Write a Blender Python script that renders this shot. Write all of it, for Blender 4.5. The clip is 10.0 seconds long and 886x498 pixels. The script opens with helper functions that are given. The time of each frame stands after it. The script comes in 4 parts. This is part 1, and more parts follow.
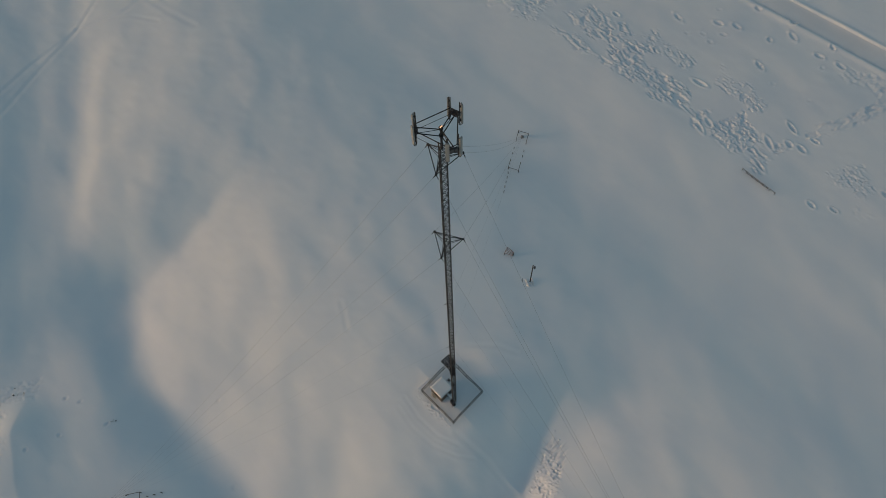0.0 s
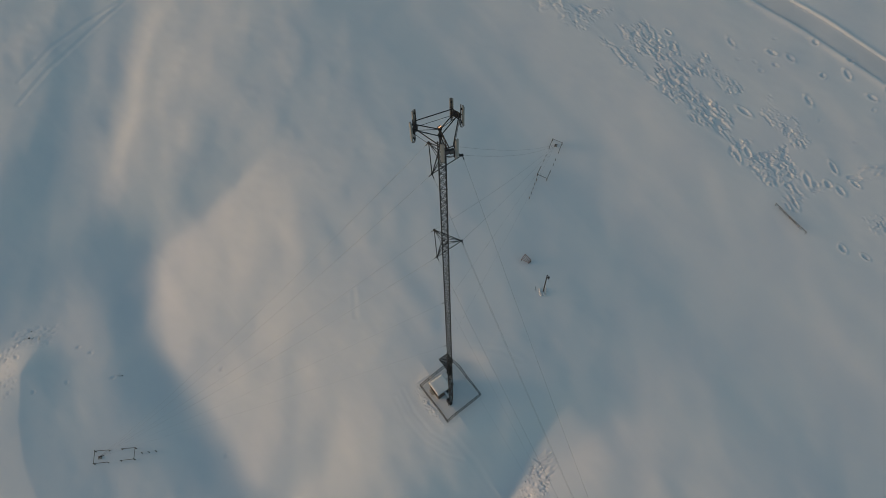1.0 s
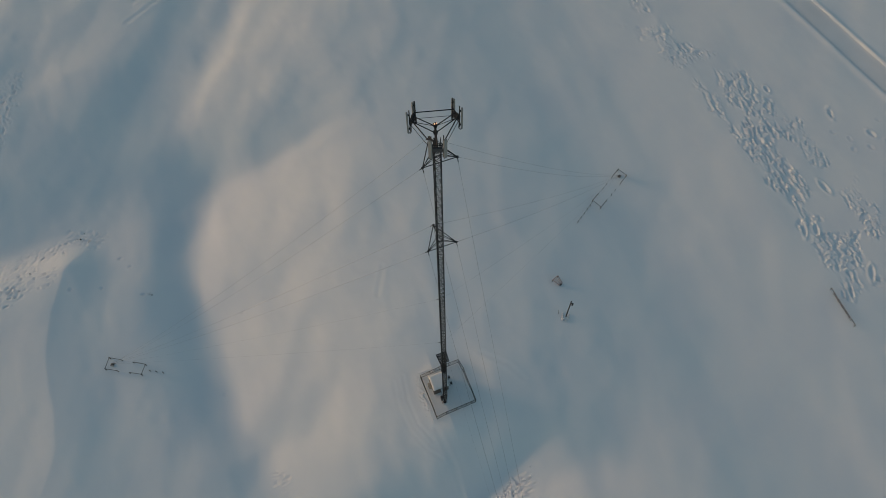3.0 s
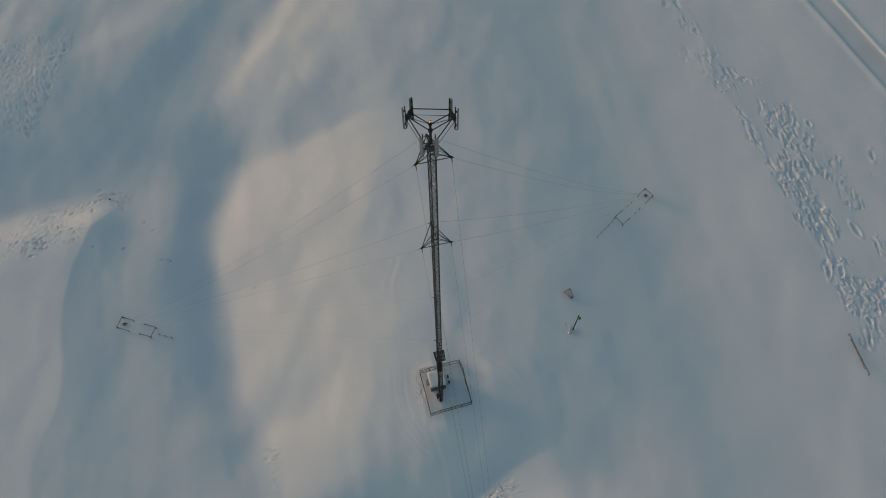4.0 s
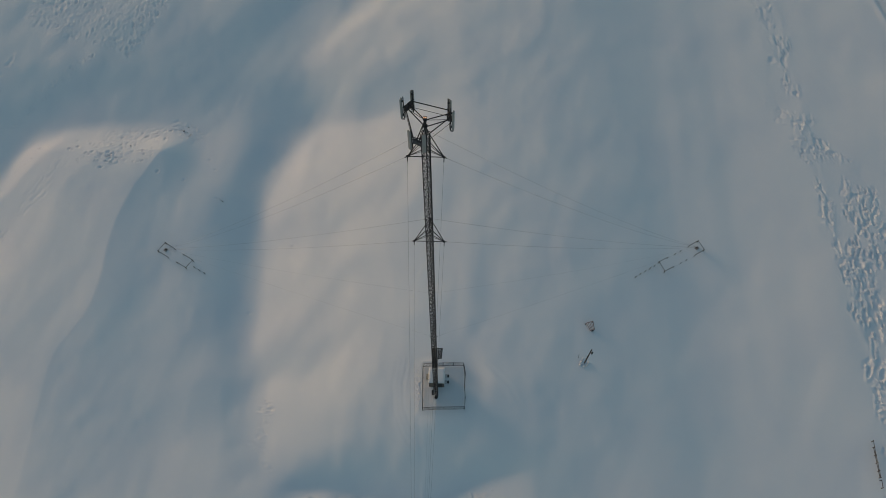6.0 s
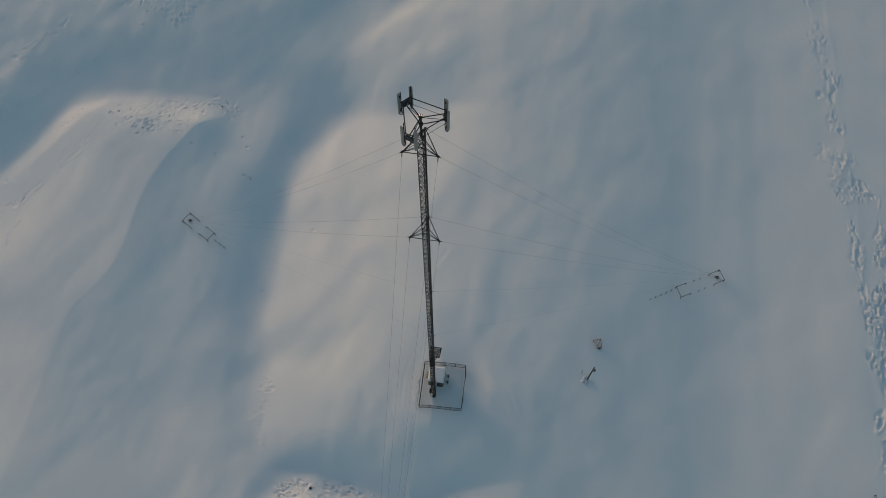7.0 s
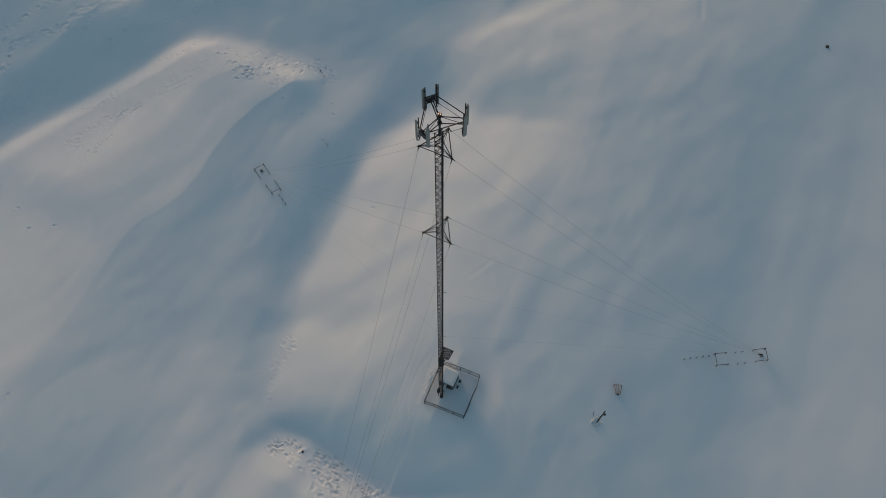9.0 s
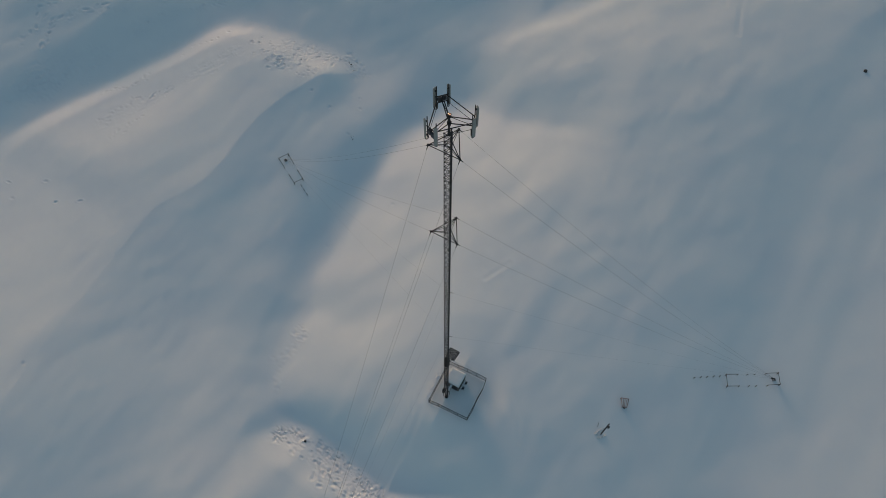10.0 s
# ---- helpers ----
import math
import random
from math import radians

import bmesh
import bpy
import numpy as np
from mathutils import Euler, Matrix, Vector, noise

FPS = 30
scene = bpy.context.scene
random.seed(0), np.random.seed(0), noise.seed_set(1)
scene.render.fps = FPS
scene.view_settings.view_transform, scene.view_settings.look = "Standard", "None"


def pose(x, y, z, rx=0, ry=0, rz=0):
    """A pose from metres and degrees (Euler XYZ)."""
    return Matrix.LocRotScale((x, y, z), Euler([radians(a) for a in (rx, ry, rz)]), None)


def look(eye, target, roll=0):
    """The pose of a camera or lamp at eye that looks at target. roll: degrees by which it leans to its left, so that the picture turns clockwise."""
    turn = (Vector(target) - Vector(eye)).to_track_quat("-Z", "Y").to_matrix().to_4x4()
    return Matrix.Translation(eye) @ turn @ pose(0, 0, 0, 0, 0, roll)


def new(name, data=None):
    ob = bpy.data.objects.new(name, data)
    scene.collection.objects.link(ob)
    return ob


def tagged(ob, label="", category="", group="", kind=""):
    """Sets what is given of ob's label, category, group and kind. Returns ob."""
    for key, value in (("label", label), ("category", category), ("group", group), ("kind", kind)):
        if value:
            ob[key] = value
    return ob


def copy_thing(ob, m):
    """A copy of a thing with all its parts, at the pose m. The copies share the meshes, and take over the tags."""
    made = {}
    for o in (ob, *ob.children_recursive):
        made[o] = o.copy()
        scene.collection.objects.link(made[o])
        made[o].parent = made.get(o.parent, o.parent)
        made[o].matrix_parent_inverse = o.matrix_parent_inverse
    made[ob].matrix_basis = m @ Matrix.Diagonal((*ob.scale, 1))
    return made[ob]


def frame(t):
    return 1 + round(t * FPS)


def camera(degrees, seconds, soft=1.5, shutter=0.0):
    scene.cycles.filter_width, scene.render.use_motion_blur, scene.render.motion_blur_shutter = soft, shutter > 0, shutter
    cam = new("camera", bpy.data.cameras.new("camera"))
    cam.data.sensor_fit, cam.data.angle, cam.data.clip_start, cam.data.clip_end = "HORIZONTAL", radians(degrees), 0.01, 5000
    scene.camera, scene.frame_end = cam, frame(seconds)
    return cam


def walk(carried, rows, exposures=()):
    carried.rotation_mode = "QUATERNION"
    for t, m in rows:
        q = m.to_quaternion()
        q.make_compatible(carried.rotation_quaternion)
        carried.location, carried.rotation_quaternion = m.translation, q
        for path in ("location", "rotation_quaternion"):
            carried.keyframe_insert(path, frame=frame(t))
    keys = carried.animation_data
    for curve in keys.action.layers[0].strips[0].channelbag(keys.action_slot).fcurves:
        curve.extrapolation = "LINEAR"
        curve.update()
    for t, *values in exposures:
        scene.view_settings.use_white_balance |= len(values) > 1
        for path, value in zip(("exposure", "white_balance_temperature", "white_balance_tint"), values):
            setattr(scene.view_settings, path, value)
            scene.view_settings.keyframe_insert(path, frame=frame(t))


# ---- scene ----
cam = camera(60.5, 10.0, soft=0.3)
PATH = [
    (0, (22.614, -19.571, 113.822), (21.937, -18.998, 112.03), -3.3),
    (0.5, (23.682, -18.034, 113.838), (22.975, -17.502, 112.044), -2.7),
    (1, (24.792, -16.484, 113.846), (24.055, -15.999, 112.052), -2.5),
    (1.5, (25.98, -14.835, 113.891), (25.214, -14.396, 112.097), -2.3),
    (2, (27.067, -13.146, 113.936), (26.276, -12.753, 112.141), -2.0),
    (2.5, (27.959, -11.409, 114.005), (27.143, -11.068, 112.211), -1.7),
    (4, (29.877, -5.809, 114.182), (29.015, -5.62, 112.387), -1.0),
    (4.5, (30.374, -3.791, 114.244), (29.502, -3.656, 112.45), -0.7),
    (5, (30.738, -1.705, 114.332), (29.858, -1.632, 112.538), -0.7),
    (5.5, (30.872, 0.284, 114.382), (29.989, 0.304, 112.587), -0.5),
    (7, (30.459, 6.41, 114.346), (29.588, 6.27, 112.551), -0.3),
    (7.5, (30.068, 8.424, 114.293), (29.205, 8.23, 112.5), -0.3),
    (8, (29.552, 10.302, 114.314), (28.702, 10.051, 112.521), -0.0),
    (8.5, (28.994, 11.918, 114.338), (28.169, 11.594, 112.545), -0.0),
    (9, (28.474, 13.189, 114.361), (27.666, 12.822, 112.569), -0.0),
    (9.5, (28.07, 14.105, 114.362), (27.279, 13.703, 112.57), 0.0),
    (10, (27.697, 14.835, 114.357), (26.92, 14.404, 112.566), -0.2),
]
walk(cam, [(t, look(eye, target, roll)) for t, eye, target, roll in PATH], exposures=[(0.0, 0.0, 7600, 0.5), (5.5, 0.0, 7330, -0.3), (10.0, 0.0, 6960, -1.0)])

# ---- light ----
SUN_TOWARDS = Vector((-0.60, -0.80, 0.0)).normalized()
SUN_HEIGHT = 9.0
world = bpy.data.worlds.new("winter_sky")
scene.world = world
world.use_nodes = True
wn = world.node_tree.nodes
sky = wn.new("ShaderNodeTexSky")
sky.sky_type = "NISHITA"
sky.sun_disc = False
sky.sun_elevation = radians(SUN_HEIGHT)
sky.sun_rotation = math.atan2(SUN_TOWARDS.x, SUN_TOWARDS.y)
sky.air_density, sky.dust_density, sky.ozone_density = 1.0, 1.0, 1.6
world.node_tree.links.new(sky.outputs["Color"], wn["Background"].inputs["Color"])
wn["Background"].inputs["Strength"].default_value = 0.152

sun_data = bpy.data.lights.new("sun", "SUN")
sun_data.energy = 1.18
sun_data.angle = radians(11.0)
sun_data.color = (1.0, 0.56, 0.41)
sun = new("sun", sun_data)
sun_way = Vector((SUN_TOWARDS.x, SUN_TOWARDS.y, math.tan(radians(SUN_HEIGHT)))).normalized()
sun.matrix_world = look(sun_way * 300, (0, 0, 0))


# ---- materials ----
def material(name, base, rough=0.6, metal=0.0, vary=0.15, grain=8.0, stain=0.7, bump=0.1, bump_scale=None, tint=None, rough_vary=0.1, per_piece=0.0):
    """A painted, wooden or metal surface: base colour varied by grain and by larger stains, with fine relief."""
    m = bpy.data.materials.new(name)
    m.use_nodes = True
    n, k = m.node_tree.nodes, m.node_tree.links
    b = n["Principled BSDF"]
    co = n.new("ShaderNodeTexCoord")
    fine = n.new("ShaderNodeTexNoise")
    fine.inputs["Scale"].default_value, fine.inputs["Detail"].default_value = grain, 6
    wide = n.new("ShaderNodeTexNoise")
    wide.inputs["Scale"].default_value, wide.inputs["Detail"].default_value = stain, 3
    for t in (fine, wide):
        k.new(co.outputs["Object"], t.inputs["Vector"])
    ramp_fine = n.new("ShaderNodeMapRange")
    ramp_fine.inputs["To Min"].default_value, ramp_fine.inputs["To Max"].default_value = 1 - vary, 1 + vary
    k.new(fine.outputs["Fac"], ramp_fine.inputs["Value"])
    second = tint or tuple(c * 0.7 for c in base)
    mix = n.new("ShaderNodeMix")
    mix.data_type = "RGBA"
    mix.inputs["A"].default_value, mix.inputs["B"].default_value = (*base, 1), (*second, 1)
    sharp = n.new("ShaderNodeMapRange")
    sharp.inputs["From Min"].default_value, sharp.inputs["From Max"].default_value = 0.42, 0.68
    k.new(wide.outputs["Fac"], sharp.inputs["Value"])
    k.new(sharp.outputs["Result"], mix.inputs["Factor"])
    scale = n.new("ShaderNodeVectorMath")
    scale.operation = "SCALE"
    k.new(mix.outputs["Result"], scale.inputs[0])
    strength = ramp_fine.outputs["Result"]
    if per_piece:
        info = n.new("ShaderNodeObjectInfo")
        each = n.new("ShaderNodeMapRange")
        each.inputs["To Min"].default_value, each.inputs["To Max"].default_value = 1 - per_piece, 1 + per_piece
        k.new(info.outputs["Random"], each.inputs["Value"])
        times = n.new("ShaderNodeMath")
        times.operation = "MULTIPLY"
        k.new(strength, times.inputs[0])
        k.new(each.outputs["Result"], times.inputs[1])
        strength = times.outputs["Value"]
    k.new(strength, scale.inputs["Scale"])
    k.new(scale.outputs["Vector"], b.inputs["Base Color"])
    r = n.new("ShaderNodeMapRange")
    r.inputs["To Min"].default_value, r.inputs["To Max"].default_value = max(0.05, rough - rough_vary), min(1, rough + rough_vary)
    k.new(wide.outputs["Fac"], r.inputs["Value"])
    k.new(r.outputs["Result"], b.inputs["Roughness"])
    b.inputs["Metallic"].default_value = metal
    relief = n.new("ShaderNodeBump")
    relief.inputs["Strength"].default_value, relief.inputs["Distance"].default_value = bump, 0.01
    k.new(fine.outputs["Fac"], relief.inputs["Height"])
    k.new(relief.outputs["Normal"], b.inputs["Normal"])
    return m


def snow_material(name, base, crust, rough=0.55, relief_depth=0.05):
    """Wind-packed snow: near-white, with slightly icier crust patches, grain and wind ripples."""
    m = bpy.data.materials.new(name)
    m.use_nodes = True
    n, k = m.node_tree.nodes, m.node_tree.links
    b = n["Principled BSDF"]
    co = n.new("ShaderNodeTexCoord")
    patch = n.new("ShaderNodeTexNoise")
    patch.inputs["Scale"].default_value, patch.inputs["Detail"].default_value = 0.09, 5
    grain = n.new("ShaderNodeTexNoise")
    grain.inputs["Scale"].default_value, grain.inputs["Detail"].default_value = 2.2, 7
    ripple = n.new("ShaderNodeTexNoise")
    ripple.inputs["Scale"].default_value, ripple.inputs["Detail"].default_value = 1.0, 4
    long_way = n.new("ShaderNodeMapping")
    long_way.inputs["Scale"].default_value = (0.16, 0.75, 0.5)
    k.new(co.outputs["Object"], long_way.inputs["Vector"])
    k.new(long_way.outputs["Vector"], ripple.inputs["Vector"])
    k.new(co.outputs["Object"], patch.inputs["Vector"])
    k.new(co.outputs["Object"], grain.inputs["Vector"])
    mix = n.new("ShaderNodeMix")
    mix.data_type = "RGBA"
    mix.inputs["A"].default_value, mix.inputs["B"].default_value = (*base, 1), (*crust, 1)
    sharp = n.new("ShaderNodeMapRange")
    sharp.inputs["From Min"].default_value, sharp.inputs["From Max"].default_value = 0.4, 0.7
    k.new(patch.outputs["Fac"], sharp.inputs["Value"])
    k.new(sharp.outputs["Result"], mix.inputs["Factor"])
    k.new(mix.outputs["Result"], b.inputs["Base Color"])
    r = n.new("ShaderNodeMapRange")
    r.inputs["To Min"].default_value, r.inputs["To Max"].default_value = rough - 0.1, rough + 0.15
    k.new(grain.outputs["Fac"], r.inputs["Value"])
    k.new(r.outputs["Result"], b.inputs["Roughness"])
    b.inputs["Specular IOR Level"].default_value = 0.25
    soft = n.new("ShaderNodeBump")
    soft.inputs["Strength"].default_value, soft.inputs["Distance"].default_value = 0.35, relief_depth
    k.new(ripple.outputs["Fac"], soft.inputs["Height"])
    fine = n.new("ShaderNodeBump")
    fine.inputs["Strength"].default_value, fine.inputs["Distance"].default_value = 0.5, relief_depth * 0.35
    k.new(grain.outputs["Fac"], fine.inputs["Height"])
    k.new(soft.outputs["Normal"], fine.inputs["Normal"])
    k.new(fine.outputs["Normal"], b.inputs["Normal"])
    return m


SNOW = snow_material("wind_packed_snow", (0.84, 0.84, 0.85), (0.79, 0.80, 0.83), 0.55, 0.03)
PACKED = snow_material("rolled_road_snow", (0.76, 0.77, 0.79), (0.70, 0.71, 0.73), 0.5, 0.03)
ROOF_SNOW = snow_material("roof_snow", (0.72, 0.72, 0.73), (0.62, 0.63, 0.65), 0.6, 0.05)
STEEL = material("weathered_galvanised_steel", (0.02, 0.02, 0.021), 0.7, 0.1, 0.2, 12, 1.5, 0.08, tint=(0.015, 0.014, 0.014))
DARK_STEEL = material("dark_painted_steel", (0.018, 0.018, 0.02), 0.65, 0.1, 0.2, 14, 2, 0.1)
WIRE = material("greased_steel_wire", (0.2, 0.2, 0.2), 0.55, 0.4, 0.2, 20, 2, 0.1)
RUBBER = material("black_cable_sheath", (0.02, 0.02, 0.021), 0.6, 0.0, 0.2, 20, 3, 0.05)
RADOME = material("grey_white_radome_plastic", (0.26, 0.26, 0.25), 0.5, 0.0, 0.06, 10, 1.2, 0.03, tint=(0.25, 0.25, 0.24))
RADIO = material("dark_grey_radio_housing", (0.055, 0.055, 0.06), 0.5, 0.1, 0.15, 10, 2, 0.05)
WALL_PANEL = material("brown_grey_panel_wall", (0.11, 0.09, 0.078), 0.6, 0.0, 0.15, 6, 1.2, 0.1, tint=(0.075, 0.065, 0.06))
CREAM = material("cream_painted_metal", (0.50, 0.44, 0.36), 0.5, 0.0, 0.08, 8, 1.5, 0.05)
WOOD = material("weathered_grey_timber", (0.085, 0.07, 0.06), 0.8, 0.0, 0.3, 18, 2.5, 0.4, tint=(0.05, 0.042, 0.038), per_piece=0.2)
RED_WOOD = material("faded_red_timber", (0.46, 0.32, 0.3), 0.8, 0.0, 0.25, 18, 2.5, 0.4, tint=(0.36, 0.27, 0.26), per_piece=0.2)
TARRED = material("tarred_timber", (0.045, 0.036, 0.032), 0.75, 0.0, 0.3, 18, 2.5, 0.4)
CONCRETE = material("frosted_concrete", (0.34, 0.33, 0.32), 0.85, 0.0, 0.15, 9, 1.2, 0.3)
ROCK = material("dark_stone", (0.07, 0.065, 0.06), 0.85, 0.0, 0.3, 6, 2, 0.6)
STRAW = material("dry_winter_grass", (0.16, 0.12, 0.075), 0.9, 0.0, 0.3, 9, 3, 0.1)


def glow(name, colour, strength):
    m = bpy.data.materials.new(name)
    m.use_nodes = True
    b = m.node_tree.nodes["Principled BSDF"]
    b.inputs["Base Color"].default_value = (*colour, 1)
    b.inputs["Emission Color"].default_value = (*colour, 1)
    b.inputs["Emission Strength"].default_value = strength
    b.inputs["Roughness"].default_value = 0.25
    return m


LAMP_LENS = glow("lit_red_orange_lens", (1.0, 0.55, 0.36), 1.2)


# ---- mesh helpers ----
class Geo:
    """Collects boxes, rods and sheets into one mesh."""

    def __init__(self):
        self.v, self.f = [], []

    def add(self, verts, faces):
        n = len(self.v)
        self.v += [tuple(p) for p in verts]
        self.f += [tuple(i + n for i in q) for q in faces]
        return self

    def box(self, centre, size, turn=None, chamfer=0.0):
        bm = bmesh.new()
        bmesh.ops.create_cube(bm, size=1)
        bmesh.ops.scale(bm, vec=size, verts=bm.verts)
        if chamfer:
            bmesh.ops.bevel(bm, geom=bm.edges[:], offset=chamfer, segments=2, affect="EDGES", profile=0.6)
        m = Matrix.Translation(centre) @ (turn.to_4x4() if turn else Matrix())
        bm.verts.ensure_lookup_table()
        self.add([m @ p.co for p in bm.verts], [[p.index for p in q.verts] for q in bm.faces])
        bm.free()
        return self

    def rod(self, p, q, r, r2=None, n=6):
        p, q = Vector(p), Vector(q)
        r2 = r if r2 is None else r2
        turn = (q - p).to_track_quat("Z", "Y").to_matrix()
        ring = [turn @ Vector((math.cos(2 * math.pi * i / n), math.sin(2 * math.pi * i / n), 0)) for i in range(n)]
        verts = [p + c * r for c in ring] + [q + c * r2 for c in ring]
        faces = [(i, (i + 1) % n, n + (i + 1) % n, n + i) for i in range(n)] + [tuple(range(n))[::-1], tuple(range(n, 2 * n))]
        return self.add(verts, faces)

    def pipe(self, points, r, n=6):
        """A bent pipe through points."""
        points = [Vector(p) for p in points]
        rings, up = [], Vector((0.3, 0.2, 1)).normalized()
        for i, p in enumerate(points):
            way = (points[min(i + 1, len(points) - 1)] - points[max(i - 1, 0)]).normalized()
            side = way.cross(up).normalized()
            top = side.cross(way)
            rings.append([p + (side * math.cos(2 * math.pi * j / n) + top * math.sin(2 * math.pi * j / n)) * r for j in range(n)])
        verts = [c for ring in rings for c in ring]
        faces = [(i * n + j, i * n + (j + 1) % n, (i + 1) * n + (j + 1) % n, (i + 1) * n + j) for i in range(len(points) - 1) for j in range(n)]
        faces += [tuple(range(n))[::-1], tuple(range(len(verts) - n, len(verts)))]
        return self.add(verts, faces)

    def mesh(self, name, mat, smooth=False):
        me = bpy.data.meshes.new(name)
        me.from_pydata(self.v, [], self.f)
        me.materials.append(mat)
        if smooth:
            me.polygons.foreach_set("use_smooth", [True] * len(me.polygons))
        me.update()
        return me


def part(name, geo, mat, parent, label="", smooth=False):
    ob = new(name, geo.mesh(name, mat, smooth) if isinstance(geo, Geo) else geo)
    ob.parent = parent
    if label:
        ob["label"] = label
    return ob


def thing(name, m, label, category, group="", kind=""):
    ob = new(name)
    ob.matrix_world = m
    ob.empty_display_size = 0.3
    return tagged(ob, label, category, group, kind)


# ---- the snowfield ----
def smooth01(v):
    v = np.clip(v, 0, 1)
    return v * v * (3 - 2 * v)


def sway(v, at, to):
    """Smooth curve through given levels."""
    at, to = np.array(at, float), np.array(to, float)
    i = np.clip(np.searchsorted(at, v) - 1, 0, len(at) - 2)
    t = np.clip((v - at[i]) / (at[i + 1] - at[i]), 0, 1)
    slope = np.gradient(to, at)
    w = at[i + 1] - at[i]
    t2, t3 = t * t, t * t * t
    return (2 * t3 - 3 * t2 + 1) * to[i] + (t3 - 2 * t2 + t) * w * slope[i] + (3 * t2 - 2 * t3) * to[i + 1] + (t3 - t2) * w * slope[i + 1]


def mound(x, y, cx, cy, along, across, turn, height):
    a = radians(turn)
    u = ((x - cx) * math.cos(a) + (y - cy) * math.sin(a)) / along
    v = ((y - cy) * math.cos(a) - (x - cx) * math.sin(a)) / across
    return height * np.exp(-(u * u + v * v))


def beside(x, y, line):
    """Signed distance from a broken line: positive on its left."""
    best = np.full(np.shape(x), 1e9)
    sign = np.ones(np.shape(x))
    for (ax, ay), (bx, by) in zip(line[:-1], line[1:]):
        dx, dy = bx - ax, by - ay
        t = np.clip(((x - ax) * dx + (y - ay) * dy) / (dx * dx + dy * dy), 0, 1)
        d = np.hypot(x - ax - t * dx, y - ay - t * dy)
        near = d < best
        best = np.where(near, d, best)
        sign = np.where(near, np.sign(dx * (y - ay) - dy * (x - ax)), sign)
    return best * sign


LATTICE = np.random.RandomState(7).rand(256, 256)


def lumps(x, y, sx, sy, shift=0.0):
    """Smooth random relief from -1 to 1 with cells sx by sy metres."""
    u, v = x / sx + shift * 17.3 + 1000, y / sy + shift * 31.7 + 1000
    i, j = np.floor(u).astype(int), np.floor(v).astype(int)
    a, b = u - i, v - j
    a, b = a * a * a * (a * (6 * a - 15) + 10), b * b * b * (b * (6 * b - 15) + 10)
    g = lambda p, q: LATTICE[p % 256, q % 256]
    return 2 * ((g(i, j) * (1 - a) + g(i + 1, j) * a) * (1 - b) + (g(i, j + 1) * (1 - a) + g(i + 1, j + 1) * a) * b) - 1


HOLLOW = [(30, -112), (5, -103.5), (-13, -98), (-30.5, -89), (-40, -83), (-47.5, -79), (-52.5, -74), (-55, -67), (-55.4, -60), (-55.4, -53), (-57, -47), (-62, -41), (-70, -33), (-84, -21), (-104, -9), (-130, 3), (-190, 22)]
CREST = [(90.2, -56.0), (39.7, -58.6), (22.0, -60.2), (8.0, -61.6), (-5.3, -61.2), (-18.0, -59.2), (-28.2, -57.7), (-38.2, -56.5), (-45.0, -53.2), (-50.0, -47.6), (-55.5, -41.0), (-66.4, -31.7), (-82.1, -23.9), (-112.2, -9.1), (-187.6, 25.0)]
BANK = [(19.2, -45.3), (17.2, -25.3), (16.3, -16.2), (17.7, -8.2), (19.5, -1.0), (17.1, 4.0), (14.6, 8.9), (13.4, 14.8), (14.0, 23.8), (15.0, 44.6)]
ROAD = [(-122.0, 80.5), (-73.4, 90.8), (-62.1, 93.1), (-46.4, 96.2), (-19.3, 101.6), (-3.2, 103.6), (8.2, 104.7), (69.4, 110.5)]


RISE_AT = [-300, -40, -31, -20, -10, 0, 8, 16, 25, 34, 42, 50, 58, 66, 74, 84, 100, 300]
RISE_TO = [-3.9, -3.2, -2.15, -1.22, -0.5, 0.0, 0.16, 0.1, -0.32, -1.12, -1.85, -2.05, -1.97, -1.85, -1.68, -1.42, -1.05, 1.0]


